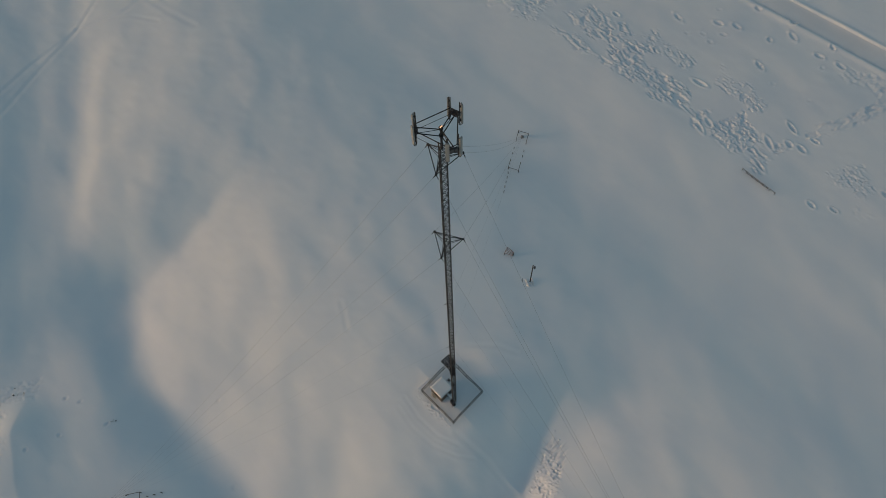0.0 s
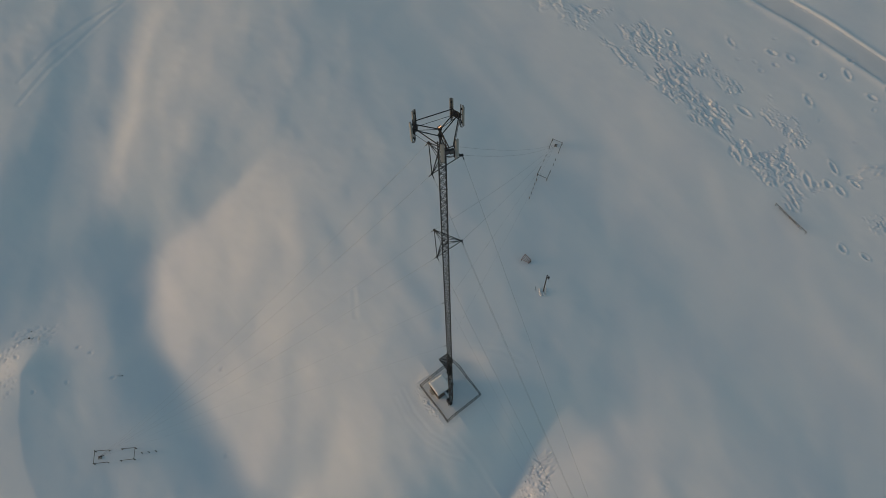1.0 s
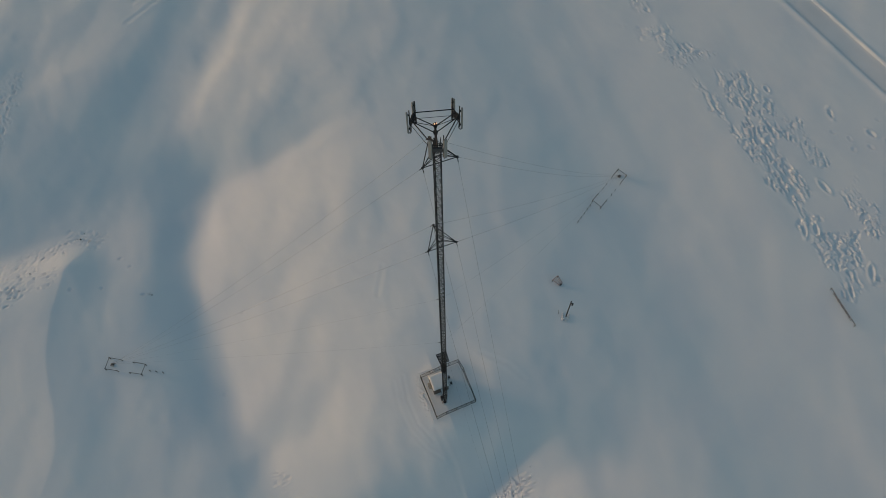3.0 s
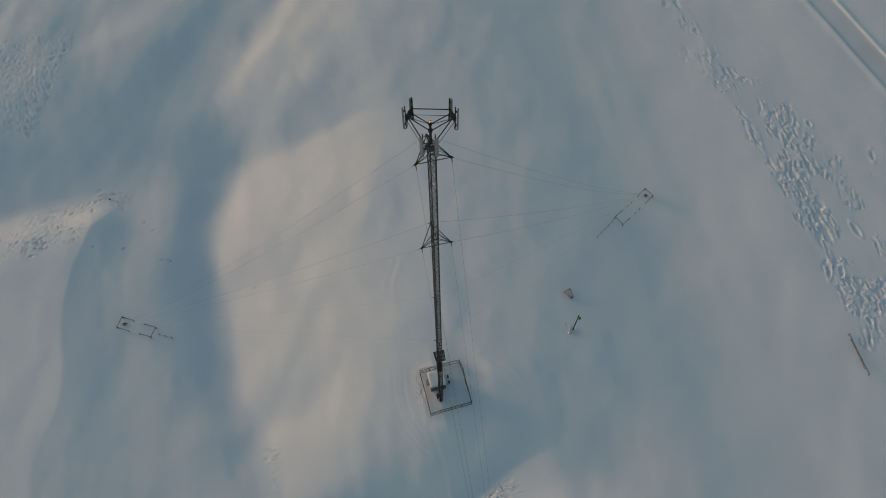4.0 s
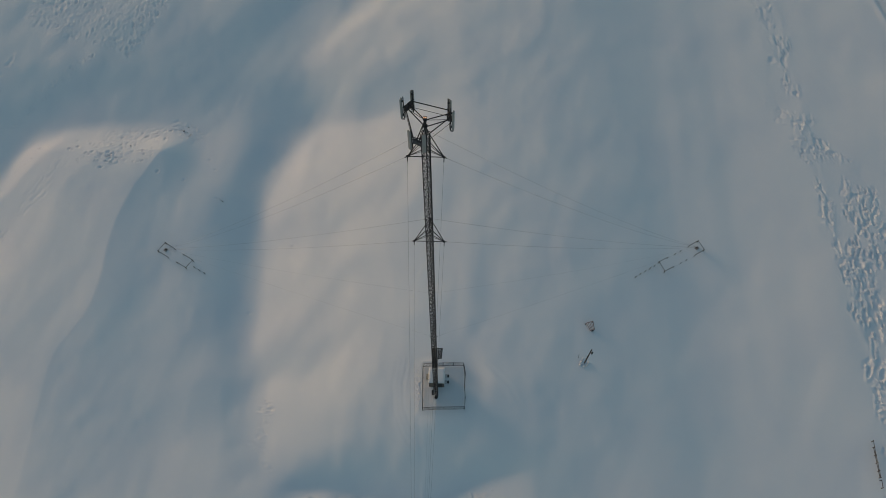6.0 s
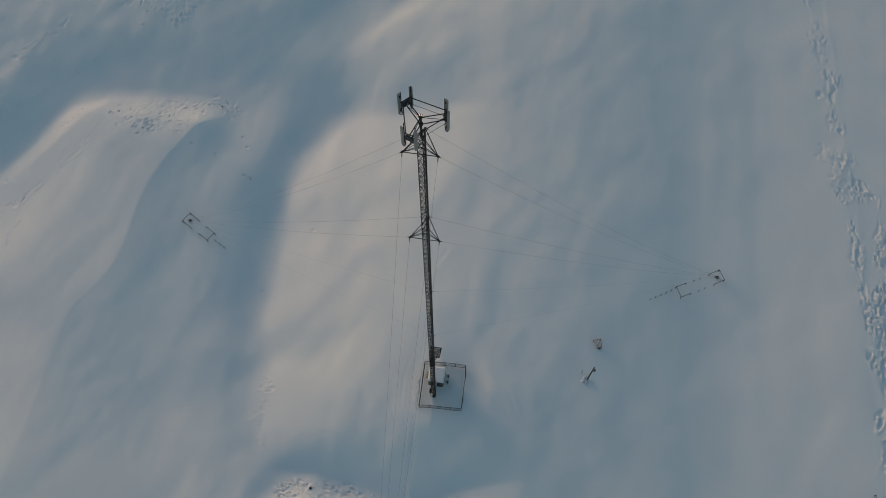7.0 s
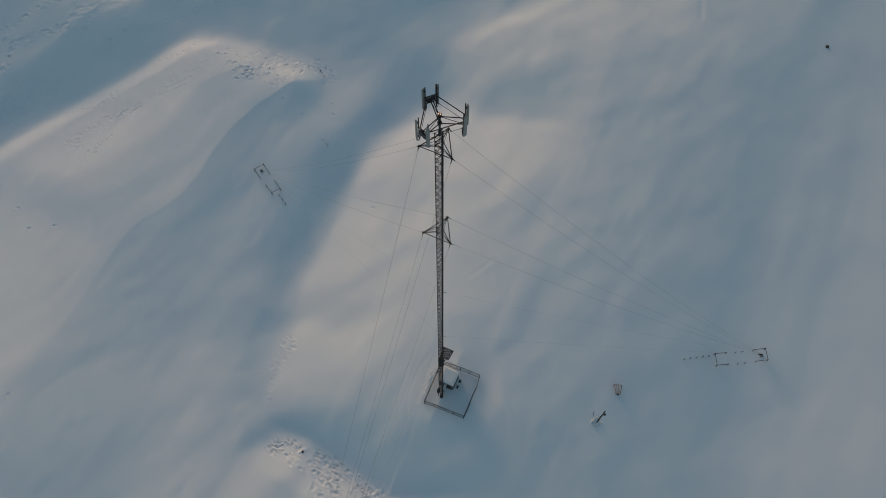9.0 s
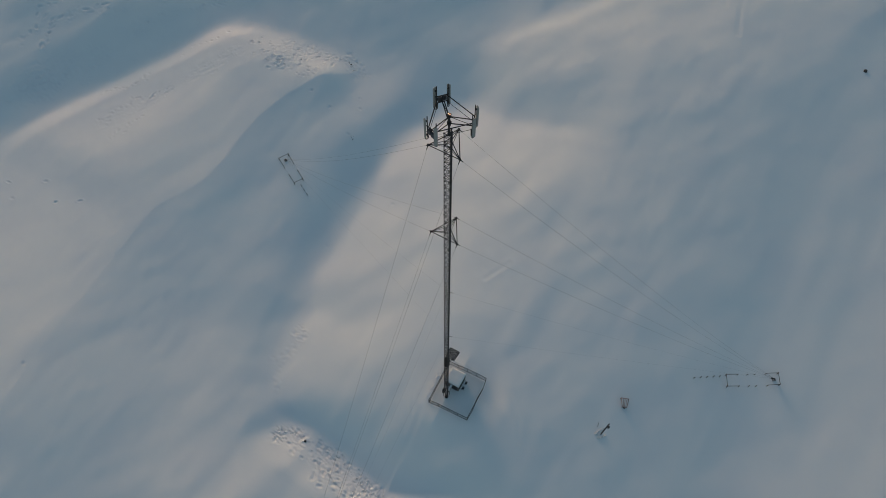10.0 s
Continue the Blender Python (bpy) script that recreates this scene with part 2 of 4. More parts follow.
def relief(x, y):
    """The large forms of the snow, in metres above the mast's foot."""
    # broad rise on which the mast stands, falling away to the lee
    rise = sway(y, RISE_AT, RISE_TO)
    rise = rise * (1 - 0.2 * smooth01((-x - 35) / 22) * smooth01((60 - y) / 25) * smooth01((y - 2) / 12))
    rise = rise + sway(x, [-300, -100, -60, -30, -10, -1, 6, 12, 15, 22, 60, 300], [0, 0, -0.2, 0.5, 0.45, 0.0, -1.0, -2.2, -2.6, -2.1, -1.6, -1]) * np.exp(-((y + 4) / 32) ** 4) * smooth01((y + 26) / 20)
    # crease between the rise and the mound behind it
    crease = beside(x, y, [(-51, -33), (-54.5, -25.5), (-53.4, -18.3), (-54.4, -10), (-56, -4), (-57, 6), (-54, 18)])
    rise = rise - 1.05 * np.exp(-(np.hypot(crease, 1.6) - 1.6) / 6.0) * smooth01((6 - y) / 14)
    rise = rise + mound(x, y, -72, 6, 20, 26, 0, 0.5) + mound(x, y, -62, -11, 13, 11, 20, 0.9)
    # foot of the rise, and the trough in front of it
    foot = sway(x, [-190, -140, -110, -94, -84, -78, -74, -68, -62, -54, -43, -36, -28, -20, -11, -4, 2, 10, 14, 24, 60], [30, 14, 1.5, -7, -14.0, -18.5, -21.5, -24.6, -25, -25.4, -30.2, -31.8, -30, -30.4, -29.3, -28.2, -28.2, -25.4, -22, -15.5, -8]) + 1.4 * lumps(x, y, 8, 15, 31) * smooth01((30 + x) / 20 + 1)
    trough = smooth01((foot + 2 - y) / (10 + 13 * smooth01((-x - 40) / 22)))
    # trough, then the lee side of a ridge, its long sunny flank, a hollow, and higher ground beyond
    c, h = 1.6 * lumps(x, y, 13, 13, 41) - beside(x, y, CREST), -beside(x, y, HOLLOW)
    top = sway(x, [-80, -58, -51, -44, -36, -26, -5, 20, 60], [-2.4, -2.3, -1.6, -1.15, -1.5, -1.7, -1.75, -1.5, -1.4])
    ahead = foot - y
    bed = -3.55 - 0.35 * np.exp(-((ahead - 3) / 4.5) ** 2) + 0.25 * np.exp(-((ahead - 13) / 5) ** 2) + 0.6 * smooth01((x + 15) / 30) + 1.0 * smooth01((-x - 50) / 30) + 0.5 * smooth01((-x - 64) / 14)
    bed = bed + mound(x, y, -36, -44, 12, 8, 0, 0.8) + mound(x, y, -56, -40, 7, 6, 30, 0.6)
    lee = bed + (top - bed) * (1 - smooth01((c + 4) / (28.0 + 2.0 * smooth01((x + 40) / 16))))
    away = np.clip(h, 0, None)
    share = away / (away + np.abs(c) + 0.01)
    hollow = -5.5 + 2.2 * smooth01((-x - 22) / 28) + 1.9 * smooth01((-x - 57) / 30)
    flank = hollow + (top - hollow) * (0.65 * share + 0.35 * np.sin(0.5 * np.pi * share)) + 0.55 * smooth01((h - 0.5) / 5) * smooth01(np.abs(c) / 14) * smooth01((-x) / 10)
    over = smooth01((c + 9) / 19)
    front = lee * over + flank * (1 - over)
    end = smooth01((x + 54) / 9) * (1 - smooth01((y + 53 - 0.3 * (x + 46)) / 9) * smooth01((-x - 32) / 10))
    front = front * end + (hollow - 0.15 + (bed + 0.35 - hollow) * smooth01((h - 1) / 20)) * (1 - end)
    beyond = hollow + (0.6 + 1.2 * smooth01((x + 68) / 26)) * smooth01(-h / 14) + (0.02 + 0.025 * smooth01((x + 95) / 50)) * np.clip(-h - 5, 0, 70)
    beyond = hollow + (beyond - hollow) * smooth01((x + 200) / 130)
    mixing = smooth01((h + 2.5) / 5)
    front = front * mixing + beyond * (1 - mixing)
    deep = 1.7 * (1 - smooth01((x - 4) / 34)) * (1 - 0.65 * smooth01((-x - 50) / 16))
    front, start = front - deep, bed - deep - 0.2 + 0.3 * smooth01((-x - 45) / 10) + 0.9 * smooth01((-x - 55) / 12)
    up = 0.5 * (y - foot + np.hypot(y - foot, 2.4))
    rise = rise - np.clip(sway(foot, RISE_AT, RISE_TO) - start, 0, 9) * np.clip(1 - up / 36, 0, 1) ** (1.7 - 0.6 * smooth01((-x - 62) / 12))
    z = rise * (1 - trough) + trough * (front + 0.12 * lumps(x + 0.3 * y, y, 13, 9, 21) * smooth01((y + 66) / 10))
    # bank in front of the mast
    b = beside(x, y, BANK)
    gone = smooth01((y + 25) / 8) * smooth01((19 - y) / 12)
    lip = 0.62 - 0.62 * smooth01((y + 2) / 13)
    z = z + gone * (lip * smooth01((2.6 - b) / 4.6) * np.exp(-np.clip(-b - 4, 0, None) / 24) - 0.95 * np.exp(-(np.hypot(b - 3.2, 0.5) - 0.5) / np.where(b > 3.2, 2.6, 2.9)))
    z = z + 1.15 * np.exp(-((y + 13) / 8) ** 2) * smooth01((1.0 - b) / 6) * smooth01((46 - x) / 14)
    # road bed with thrown-up edges
    r = beside(x, y, ROAD)
    edge = np.where(r > 0, 0.18, 0.11) * (1 + 0.3 * lumps(x, y, 3.1, 3.1, 12))
    r = np.where(r < 0, 0.76 * r, r)
    z = z + edge * np.exp(-((np.abs(r) - 2.35) / 0.5) ** 2) - 0.12 * smooth01((2.2 - np.abs(r)) / 0.5)
    # edge of the thicker crust on the open side
    z = z + 0.022 * np.exp(-((y - 67.4 - 0.035 * (x + 33) + 0.5 * lumps(x, y, 5, 5, 13)) / 0.5) ** 2) * smooth01((8 - x) / 12) + mound(x, y, -15, 66, 45, 13, 0, 0.35)
    # wind forms: soft lumps on the rise, long streaks on the open side
    open_side = smooth01((y - 12) / 24)
    calm = (1 - 0.5 * open_side) * (1 - 0.55 * smooth01((h + 2) / 6) * smooth01((-y - 30) / 10))
    z = z + 0.17 * lumps(x, y, 15, 11, 1) * calm + 0.12 * lumps(x + 0.4 * y, y, 7.5, 5.5, 2) * calm + 0.05 * lumps(x + 0.3 * y, y, 4.3, 3.1, 9) * calm + 0.024 * lumps(x - 0.3 * y, y, 2.3, 1.7, 6) * (1 - 0.5 * open_side)
    z = z + open_side * (0.075 * lumps(x + 0.15 * y, y, 30, 6.5, 3) + 0.02 * lumps(x + 0.1 * y, y, 16, 2.8, 4))
    z = z + 0.005 * lumps(x, y, 1.7, 1.1, 5)
    # yard trodden flat
    yard = np.exp(-(np.hypot(x + 1.6, y - 1.1) / 6.5) ** 6)
    return z * (1 - yard) + yard * (0.13 * np.minimum(y, 0) - 0.05 * np.maximum(y, 0) - 0.06 * np.maximum(x, 0) - 0.02 * np.minimum(x, 0) + 0.008 * lumps(x, y, 1.3, 1.3, 8))


STEP = 0.30
X0, X1, Y0, Y1 = -131.0, 62.0, -126.0, 127.0


def spread(*spans):
    """Even steps over the near ground, finer where it is broken, and growing steps out to the horizon."""
    core = np.concatenate([np.arange(lo, hi - step / 3, step) for lo, hi, step in spans] + [[spans[-1][1]]])
    out, gap, far = [], STEP, 0.0
    while far < 4200:
        gap *= 1.28
        far += gap
        out.append(far)
    out = np.array(out)
    return np.concatenate([core[0] - out[::-1], core, core[-1] + out])


gx = spread((X0, -55, STEP), (-55, -9, 0.2), (-9, 3, 0.12), (3, 14, 0.22), (14, 23, 0.15), (23, X1, STEP))
gy = spread((Y0, -80, STEP), (-80, -46, 0.22), (-46, -25, STEP), (-25, -6, 0.22), (-6, 6, 0.12), (6, 64, STEP), (64, 83, 0.18), (83, Y1, STEP))
GX, GY = np.meshgrid(gx, gy, indexing="ij")
GZ = relief(GX, GY)


def press(cx, cy, along, across, turn, depth, rim=0.25):
    """A hole trodden or blown into the crust, with a low rim."""
    reach = 2.6 * max(along, across)
    i0, i1 = np.searchsorted(gx, (cx - reach, cx + reach))
    j0, j1 = np.searchsorted(gy, (cy - reach, cy + reach))
    x, y = GX[i0:i1, j0:j1], GY[i0:i1, j0:j1]
    a = radians(turn)
    u = ((x - cx) * math.cos(a) + (y - cy) * math.sin(a)) / along
    v = ((y - cy) * math.cos(a) - (x - cx) * math.sin(a)) / across
    q = u * u + v * v
    GZ[i0:i1, j0:j1] += depth * (-np.exp(-q * q * 0.8) + rim * np.exp(-((np.sqrt(q) - 1.55) / 0.4) ** 2))


rnd = random.Random(11)


def strewn(corners, count, along, across, turn, spin, depth):
    """Holes strewn over a four-cornered patch."""
    a, b, c, d = [Vector(p) for p in corners]
    for _ in range(int(count * 2.0)):
        s, t = rnd.random(), rnd.random()
        p = (a * (1 - s) + b * s) * (1 - t) + (d * (1 - s) + c * s) * t
        k = rnd.uniform(0.6, 1.35)
        press(p.x, p.y, 0.66 * along * k, 0.7 * across * rnd.uniform(0.75, 1.25), turn + rnd.uniform(-spin, spin), 0.36 * depth * k, 0.45)


def broken(corners, long, wide, turn, depth, cover, edge=1.5, seed=0.0):
    """Crust broken into irregular holes and ledges over a four-cornered patch with a ragged outline."""
    long, wide = 0.9 * long, 0.7 * wide
    cx, cy = sum(p[0] for p in corners) / 4, sum(p[1] for p in corners) / 4
    i0, i1 = np.searchsorted(gx, (min(p[0] for p in corners) - 3, max(p[0] for p in corners) + 3))
    j0, j1 = np.searchsorted(gy, (min(p[1] for p in corners) - 3, max(p[1] for p in corners) + 3))
    x, y = GX[i0:i1, j0:j1], GY[i0:i1, j0:j1]
    inside = np.full(x.shape, 1e9)
    for (ax, ay), (bx, by) in zip(corners, corners[1:] + corners[:1]):
        nx, ny = -(by - ay), bx - ax
        size = math.hypot(nx, ny)
        flip = 1 if nx * (cx - ax) + ny * (cy - ay) > 0 else -1
        inside = np.minimum(inside, flip * (nx * (x - ax) + ny * (y - ay)) / size)
    mask = smooth01((inside + edge * 1.2 * lumps(x, y, 3.2, 3.2, seed + 1)) / edge)
    wx, wy = x + 0.4 * wide * lumps(x, y, 1.3 * long, 1.3 * long, seed + 2), y + 0.4 * wide * lumps(x, y, 1.3 * long, 1.3 * long, seed + 3)
    a = radians(turn)
    u, v = wx * math.cos(a) + wy * math.sin(a), wy * math.cos(a) - wx * math.sin(a)
    n = 0.75 * lumps(u, v, long, wide, seed + 4) + 0.35 * lumps(u, v, long * 0.45, wide * 0.5, seed + 5)
    clump = 0.16 * lumps(x, y, 4.5, 3.0, seed + 6)
    cover, depth = cover + 0.08, 0.98 * depth
    hole = smooth01((n + clump - (0.62 - 1.1 * cover)) / 0.30)
    lip = np.exp(-((n + clump - (0.50 - 1.1 * cover)) / 0.16) ** 2)
    GZ[i0:i1, j0:j1] += mask * depth * (0.55 * lip - hole * (0.65 + 0.35 * lumps(x, y, 1.9, 1.9, seed + 7)))


# broken crust in bands on the open side
broken([(-44.0, 64.7), (-26.4, 66.6), (-26.3, 68.5), (-43.4, 67.2)], 1.30, 0.56, -4, 0.15, 0.44, 1.0, 1)
broken([(-42.9, 70.8), (-27.3, 68.9), (-23.3, 75.8), (-39.9, 77.1)], 1.37, 0.56, -12, 0.17, 0.46, 1.5, 2)
broken([(-29.3, 66.8), (-6.7, 66.9), (-7.6, 72.0), (-26.2, 74.8)], 1.37, 0.56, -10, 0.18, 0.50, 1.5, 3)
broken([(-30.2, 75.7), (-15.5, 75.8), (-14.5, 80.7), (-27.2, 81.2)], 1.50, 0.49, -16, 0.15, 0.34, 1.5, 4)
broken([(-14.5, 76.3), (1.2, 75.9), (0.3, 81.7), (-12.5, 81.7)], 1.50, 0.53, -14, 0.15, 0.34, 1.5, 5)
broken([(-7.1, 68.5), (6.2, 67.9), (8.1, 72.0), (-2.7, 75.9)], 1.30, 0.53, -8, 0.16, 0.40, 1.5, 6)
broken([(5.0, 72.6), (7.3, 72.2), (15.4, 95.3), (12.7, 96.3)], 1.23, 0.51, 60, 0.15, 0.40, 1.0, 7)
broken([(15.0, 76.7), (25.8, 72.0), (26.8, 74.8), (17.9, 83.7)], 1.16, 0.53, -14, 0.12, 0.14, 1.5, 8)
broken([(4.2, 96.0), (14.1, 96.9), (14.1, 100.3), (5.2, 99.8)], 1.23, 0.49, -8, 0.12, 0.40, 1.2, 9)
broken([(-58.7, 60.4), (-45.0, 64.5), (-44.9, 74.7), (-57.6, 66.3)], 1.37, 0.59, -6, 0.13, 0.28, 1.5, 10)
broken([(-76.2, 61.9), (-60.6, 63.3), (-60.5, 66.3), (-75.1, 67.4)], 1.50, 0.66, -4, 0.14, 0.34, 1.2, 11)
broken([(-98.7, 60.6), (-76.2, 62.1), (-76.1, 65.4), (-98.6, 64.1)], 1.64, 0.59, -2, 0.12, 0.34, 1.2, 12)
for px, py in [(-19.4, 89.9), (-16.4, 91.7), (-35.0, 77.7), (-25.9, 85.6), (-16.2, 98.3), (-9.3, 100.2), (-7.3, 97.3), (-9.9, 93.4), (-0.4, 100.2), (-1.0, 96.8), (3.2, 97.6), (-7.5, 87.0), (-12.8, 75.9),
               (5.1, 79.6), (9.7, 80.1), (9.0, 77.0), (4.2, 74.0), (6.9, 76.3), (-6.7, 68.0), (-6.0, 69.9), (3.0, 70.5), (6.1, 68.9), (20.1, 70.7), (16.8, 68.8), (24.5, 79.4)]:
    press(px, py, rnd.uniform(0.5, 1.1), rnd.uniform(0.25, 0.4), rnd.uniform(-30, 15), 0.16, 0.5)
strewn([(-23.3, 82.6), (10.1, 84.7), (0.2, 97.4), (-38.8, 92.3)], 4, 0.7, 0.35, 10, 30, 0.2)
def trail(points, step, spread_out, size, depth):
    """Footprints in ragged rows along a broken line."""
    for (ax, ay), (bx, by) in zip(points[:-1], points[1:]):
        size_of_leg = math.hypot(bx - ax, by - ay)
        turn = math.degrees(math.atan2(by - ay, bx - ax))
        for k in range(int(size_of_leg / step) + 1):
            t = (k + rnd.uniform(-0.3, 0.3)) * step / size_of_leg
            x = ax + t * (bx - ax) + rnd.gauss(0, spread_out)
            y = ay + t * (by - ay) + rnd.gauss(0, spread_out)
            w = 0.78 * size * rnd.uniform(0.7, 1.3)
            press(x, y, w * rnd.uniform(1.0, 2.2), w * 0.7, turn + rnd.uniform(-30, 30), depth * rnd.uniform(0.6, 1.2), 0.4)


# footprints and wind-scoured crust on the sunny ridge, in the hollow and beyond it
for path in ([(-11.8, -102.1), (-16.7, -100.2), (-23.0, -98.9), (-27.8, -95.5), (-34.1, -93.9), (-41.0, -91.7), (-44.6, -88.9), (-47.5, -85.5), (-53.9, -80.5), (-57.1, -77.9), (-61.0, -76.0), (-63.6, -73.0), (-67.0, -69.4)],
             [(-38.3, -92.7), (-42.9, -90.5), (-46.0, -87.2)]):
    trail(path, 0.5, 0.45, 0.27, 0.08)
for path in ([(-23.4, -111.4), (-27.5, -111.3), (-33.4, -113.2), (-36.1, -111.7), (-39.4, -110.0), (-47.3, -103.2)], [(-24.7, -106.8), (-29.2, -108.4), (-33.6, -108.3)], [(-36.1, -104.1), (-39.0, -102.0), (-39.5, -97.4)]):
    trail(path, 1.1, 0.6, 0.4, 0.12)
for path in ([(-22.7, -89.5), (-25.3, -86.6), (-27.6, -84.7), (-30.3, -83.9)], [(-16.1, -84.3), (-19.8, -83.9), (-23.6, -82.8), (-25.5, -80.1), (-29.3, -76.7)], [(-13.9, -80.8), (-15.9, -79.9)],
             [(-17.2, -79.2), (-19.2, -78.8), (-21.4, -78.1)], [(-45.0, -70.2), (-47.2, -68.4), (-47.8, -65.3)], [(-43.4, -67.9), (-45.1, -65.3), (-47.1, -64.4)], [(-43.7, -64.4), (-44.0, -61.8), (-44.4, -59.3)]):
    trail(path, 0.65, 0.4, 0.25, 0.11)
trail([(-37.8, -80.6), (-41.2, -78.9), (-46.0, -75.2)], 1.8, 0.4, 0.26, 0.09)
strewn([(-41.2, -63.9), (-50.5, -63.2), (-51.5, -51.1), (-43.2, -53.8)], 26, 0.55, 0.2, 122, 28, 0.3)
broken([(-14.3, -88.1), (-44.1, -71.4), (-43.2, -67.9), (-13.2, -83.0)], 1.73, 0.39, 152, 0.035, 0.5, 1.5, 20)
broken([(-40.1, -71.9), (-51.5, -64.2), (-52.7, -52.1), (-42.1, -59.9)], 0.79, 0.39, 140, 0.06, 0.42, 1.5, 21)
broken([(-51.5, -53.2), (-54.7, -51.2), (-50.6, -44.9), (-46.5, -45.9)], 0.72, 0.47, 60, 0.10, 0.42, 1.2, 22)
broken([(-6.6, -104.5), (-44.4, -86.3), (-47.3, -91.2), (-12.7, -109.5)], 1.22, 0.62, 150, 0.12, 0.40, 2.0, 23)
broken([(-20.7, -112.5), (-50.4, -100.3), (-66.4, -84.1), (-58.4, -88.2)], 1.37, 0.70, 145, 0.11, 0.28, 2.5, 24)
broken([(-66.6, -62.1), (-90.7, -52.2), (-92.6, -91.8), (-72.8, -84.1)], 0.8, 0.4, 130, 0.07, 0.34, 1.5, 25)
strewn([(-67.6, -63.1), (-88.7, -53.8), (-90.7, -89.9), (-73.8, -84.1)], 150, 0.5, 0.26, 130, 50, 0.2)
trail([(-88.7, -53.8), (-80.8, -56.9), (-76.0, -58.8), (-67.4, -63.1)], 0.5, 0.45, 0.3, 0.11)
trail([(-84.7, -57.3), (-74.7, -61.5), (-68.6, -65.1)], 0.6, 0.7, 0.3, 0.1)
for px, py in [(2.1, -91.3), (-1.2, -84.8), (-0.8, -75.9), (4.5, -88.0)]:
    press(px, py, 0.42, 0.2, rnd.uniform(100, 150), 0.09, 0.4)
broken([(-0.8, -28.1), (7.7, -28.8), (11.1, -24.9), (0.5, -25.9)], 0.7, 0.38, 5, 0.09, 0.34, 0.9, 28)
# trampled bank
broken([(15.0, -22.4), (18.0, -21.6), (18.4, -15.4), (14.3, -14.8)], 0.5, 0.3, 75, 0.14, 0.28, 0.9, 30)
broken([(14.3, -14.8), (18.4, -15.4), (20.9, -7.6), (14.4, -7.6)], 0.52, 0.32, 70, 0.16, 0.32, 0.9, 31)
broken([(14.4, -7.6), (20.9, -7.6), (21.6, 0.0), (15.6, -1.0)], 0.54, 0.33, 80, 0.16, 0.36, 0.8, 33)
broken([(15.6, -1.6), (21.2, 0.5), (15.8, 9.4), (12.6, 8.8)], 0.54, 0.33, 100, 0.16, 0.36, 0.7, 32)
broken([(15.4, -22.2), (16.4, -22.0), (15.4, -14.0), (14.2, -14.0)], 0.3, 0.2, 80, 0.06, 0.42, 0.4, 34)
broken([(14.2, -14.0), (15.4, -14.0), (16.0, -6.0), (14.6, -6.0)], 0.3, 0.2, 95, 0.06, 0.42, 0.4, 35)
for px, py, wide in [(17.7, -20.7, 0.55), (18.1, -17.2, 0.5), (18.0, -15.4, 0.35), (19.7, -12.1, 0.6), (20.3, -10.6, 0.5), (18.6, -11.4, 0.5), (19.1, -9.0, 0.55), (17.5, -13.3, 0.4)]:
    press(px, py, 0.85 * wide, 0.5 * wide, rnd.uniform(0, 180), 0.10, 0.3)
for px, py in [(17.9, -19.9), (17.5, -17.1), (17.0, -18.4), (19.2, -12.4), (18.4, -10.5), (19.7, -10.9), (16.6, -14.8), (17.8, -11.9), (16.3, -20.0), (19.0, -6.7), (18.1, -4.4), (19.8, -3.2), (17.4, 1.2), (16.3, 3.6)]:
    press(px, py, rnd.uniform(0.22, 0.36), rnd.uniform(0.16, 0.24), rnd.uniform(0, 180), 0.09, 0.35)
# single holes
for px, py in [(-27.3, -26.0), (-15.1, -32.3), (-41.1, -52.2), (-48.8, -52.5), (-39.8, -47.4), (-44.8, -43.7), (-42.6, -42.3), (-36.3, -41.0), (1.4, -79.8), (27.2, -61.9)]:
    press(px, py, 0.34, 0.22, rnd.uniform(0, 180), 0.12)
# broken snow along the yard's sunny fence
broken([(-5.4, -2.45), (2.3, -2.25), (2.1, -3.0), (-5.2, -3.5)], 0.36, 0.24, 15, 0.075, 0.46, 0.4, 40)
broken([(-6.0, -2.6), (-4.9, -2.6), (-5.1, 2.0), (-5.7, 2.0)], 0.8, 0.32, 90, 0.07, 0.46, 0.4, 41)


def groove(points, width, depth):
    """A track of skis or a sledge: a shallow furrow with a low edge."""
    (ax, bx), (ay, by) = [(min(p[k] for p in points) - 2, max(p[k] for p in points) + 2) for k in (0, 1)]
    i0, i1 = np.searchsorted(gx, ax), np.searchsorted(gx, bx)
    j0, j1 = np.searchsorted(gy, ay), np.searchsorted(gy, by)
    d = np.abs(beside(GX[i0:i1, j0:j1], GY[i0:i1, j0:j1], points))
    GZ[i0:i1, j0:j1] += depth * (-np.exp(-(d / width) ** 2) + 0.5 * np.exp(-((d - 2 * width) / width) ** 2))


groove([(-94.5, -32.5), (-99.4, -24.3), (-104.1, -14.1), (-108.0, -2.6), (-111.9, 5.0), (-114.6, 14.6)], 0.4, 0.041)
groove([(-99.5, -30.4), (-104.3, -21.6), (-106.8, -13.2), (-108.2, -2.3), (-104.6, 6.6), (-105.0, 12.6)], 0.4, 0.036)
groove([(-108.5, -1.9), (-106.1, 3.2), (-102.9, 7.6), (-97.2, 10.9)], 0.35, 0.032)
groove([(-104.6, 12.6), (-97.4, 13.6), (-90.7, 15.2)], 0.5, 0.041)
groove([(3.1, -2.6), (8.9, -1.9), (17.2, -2.1)], 0.35, 0.015)
groove([(-6.2, -4.6), (-2.4, -5.2), (1.6, -4.9), (4.6, -3.6)], 0.22, 0.01)
groove([(-5.8, -6.3), (-1.9, -6.9), (2.2, -6.4), (5.6, -4.8), (7.6, -3.2)], 0.22, 0.009)
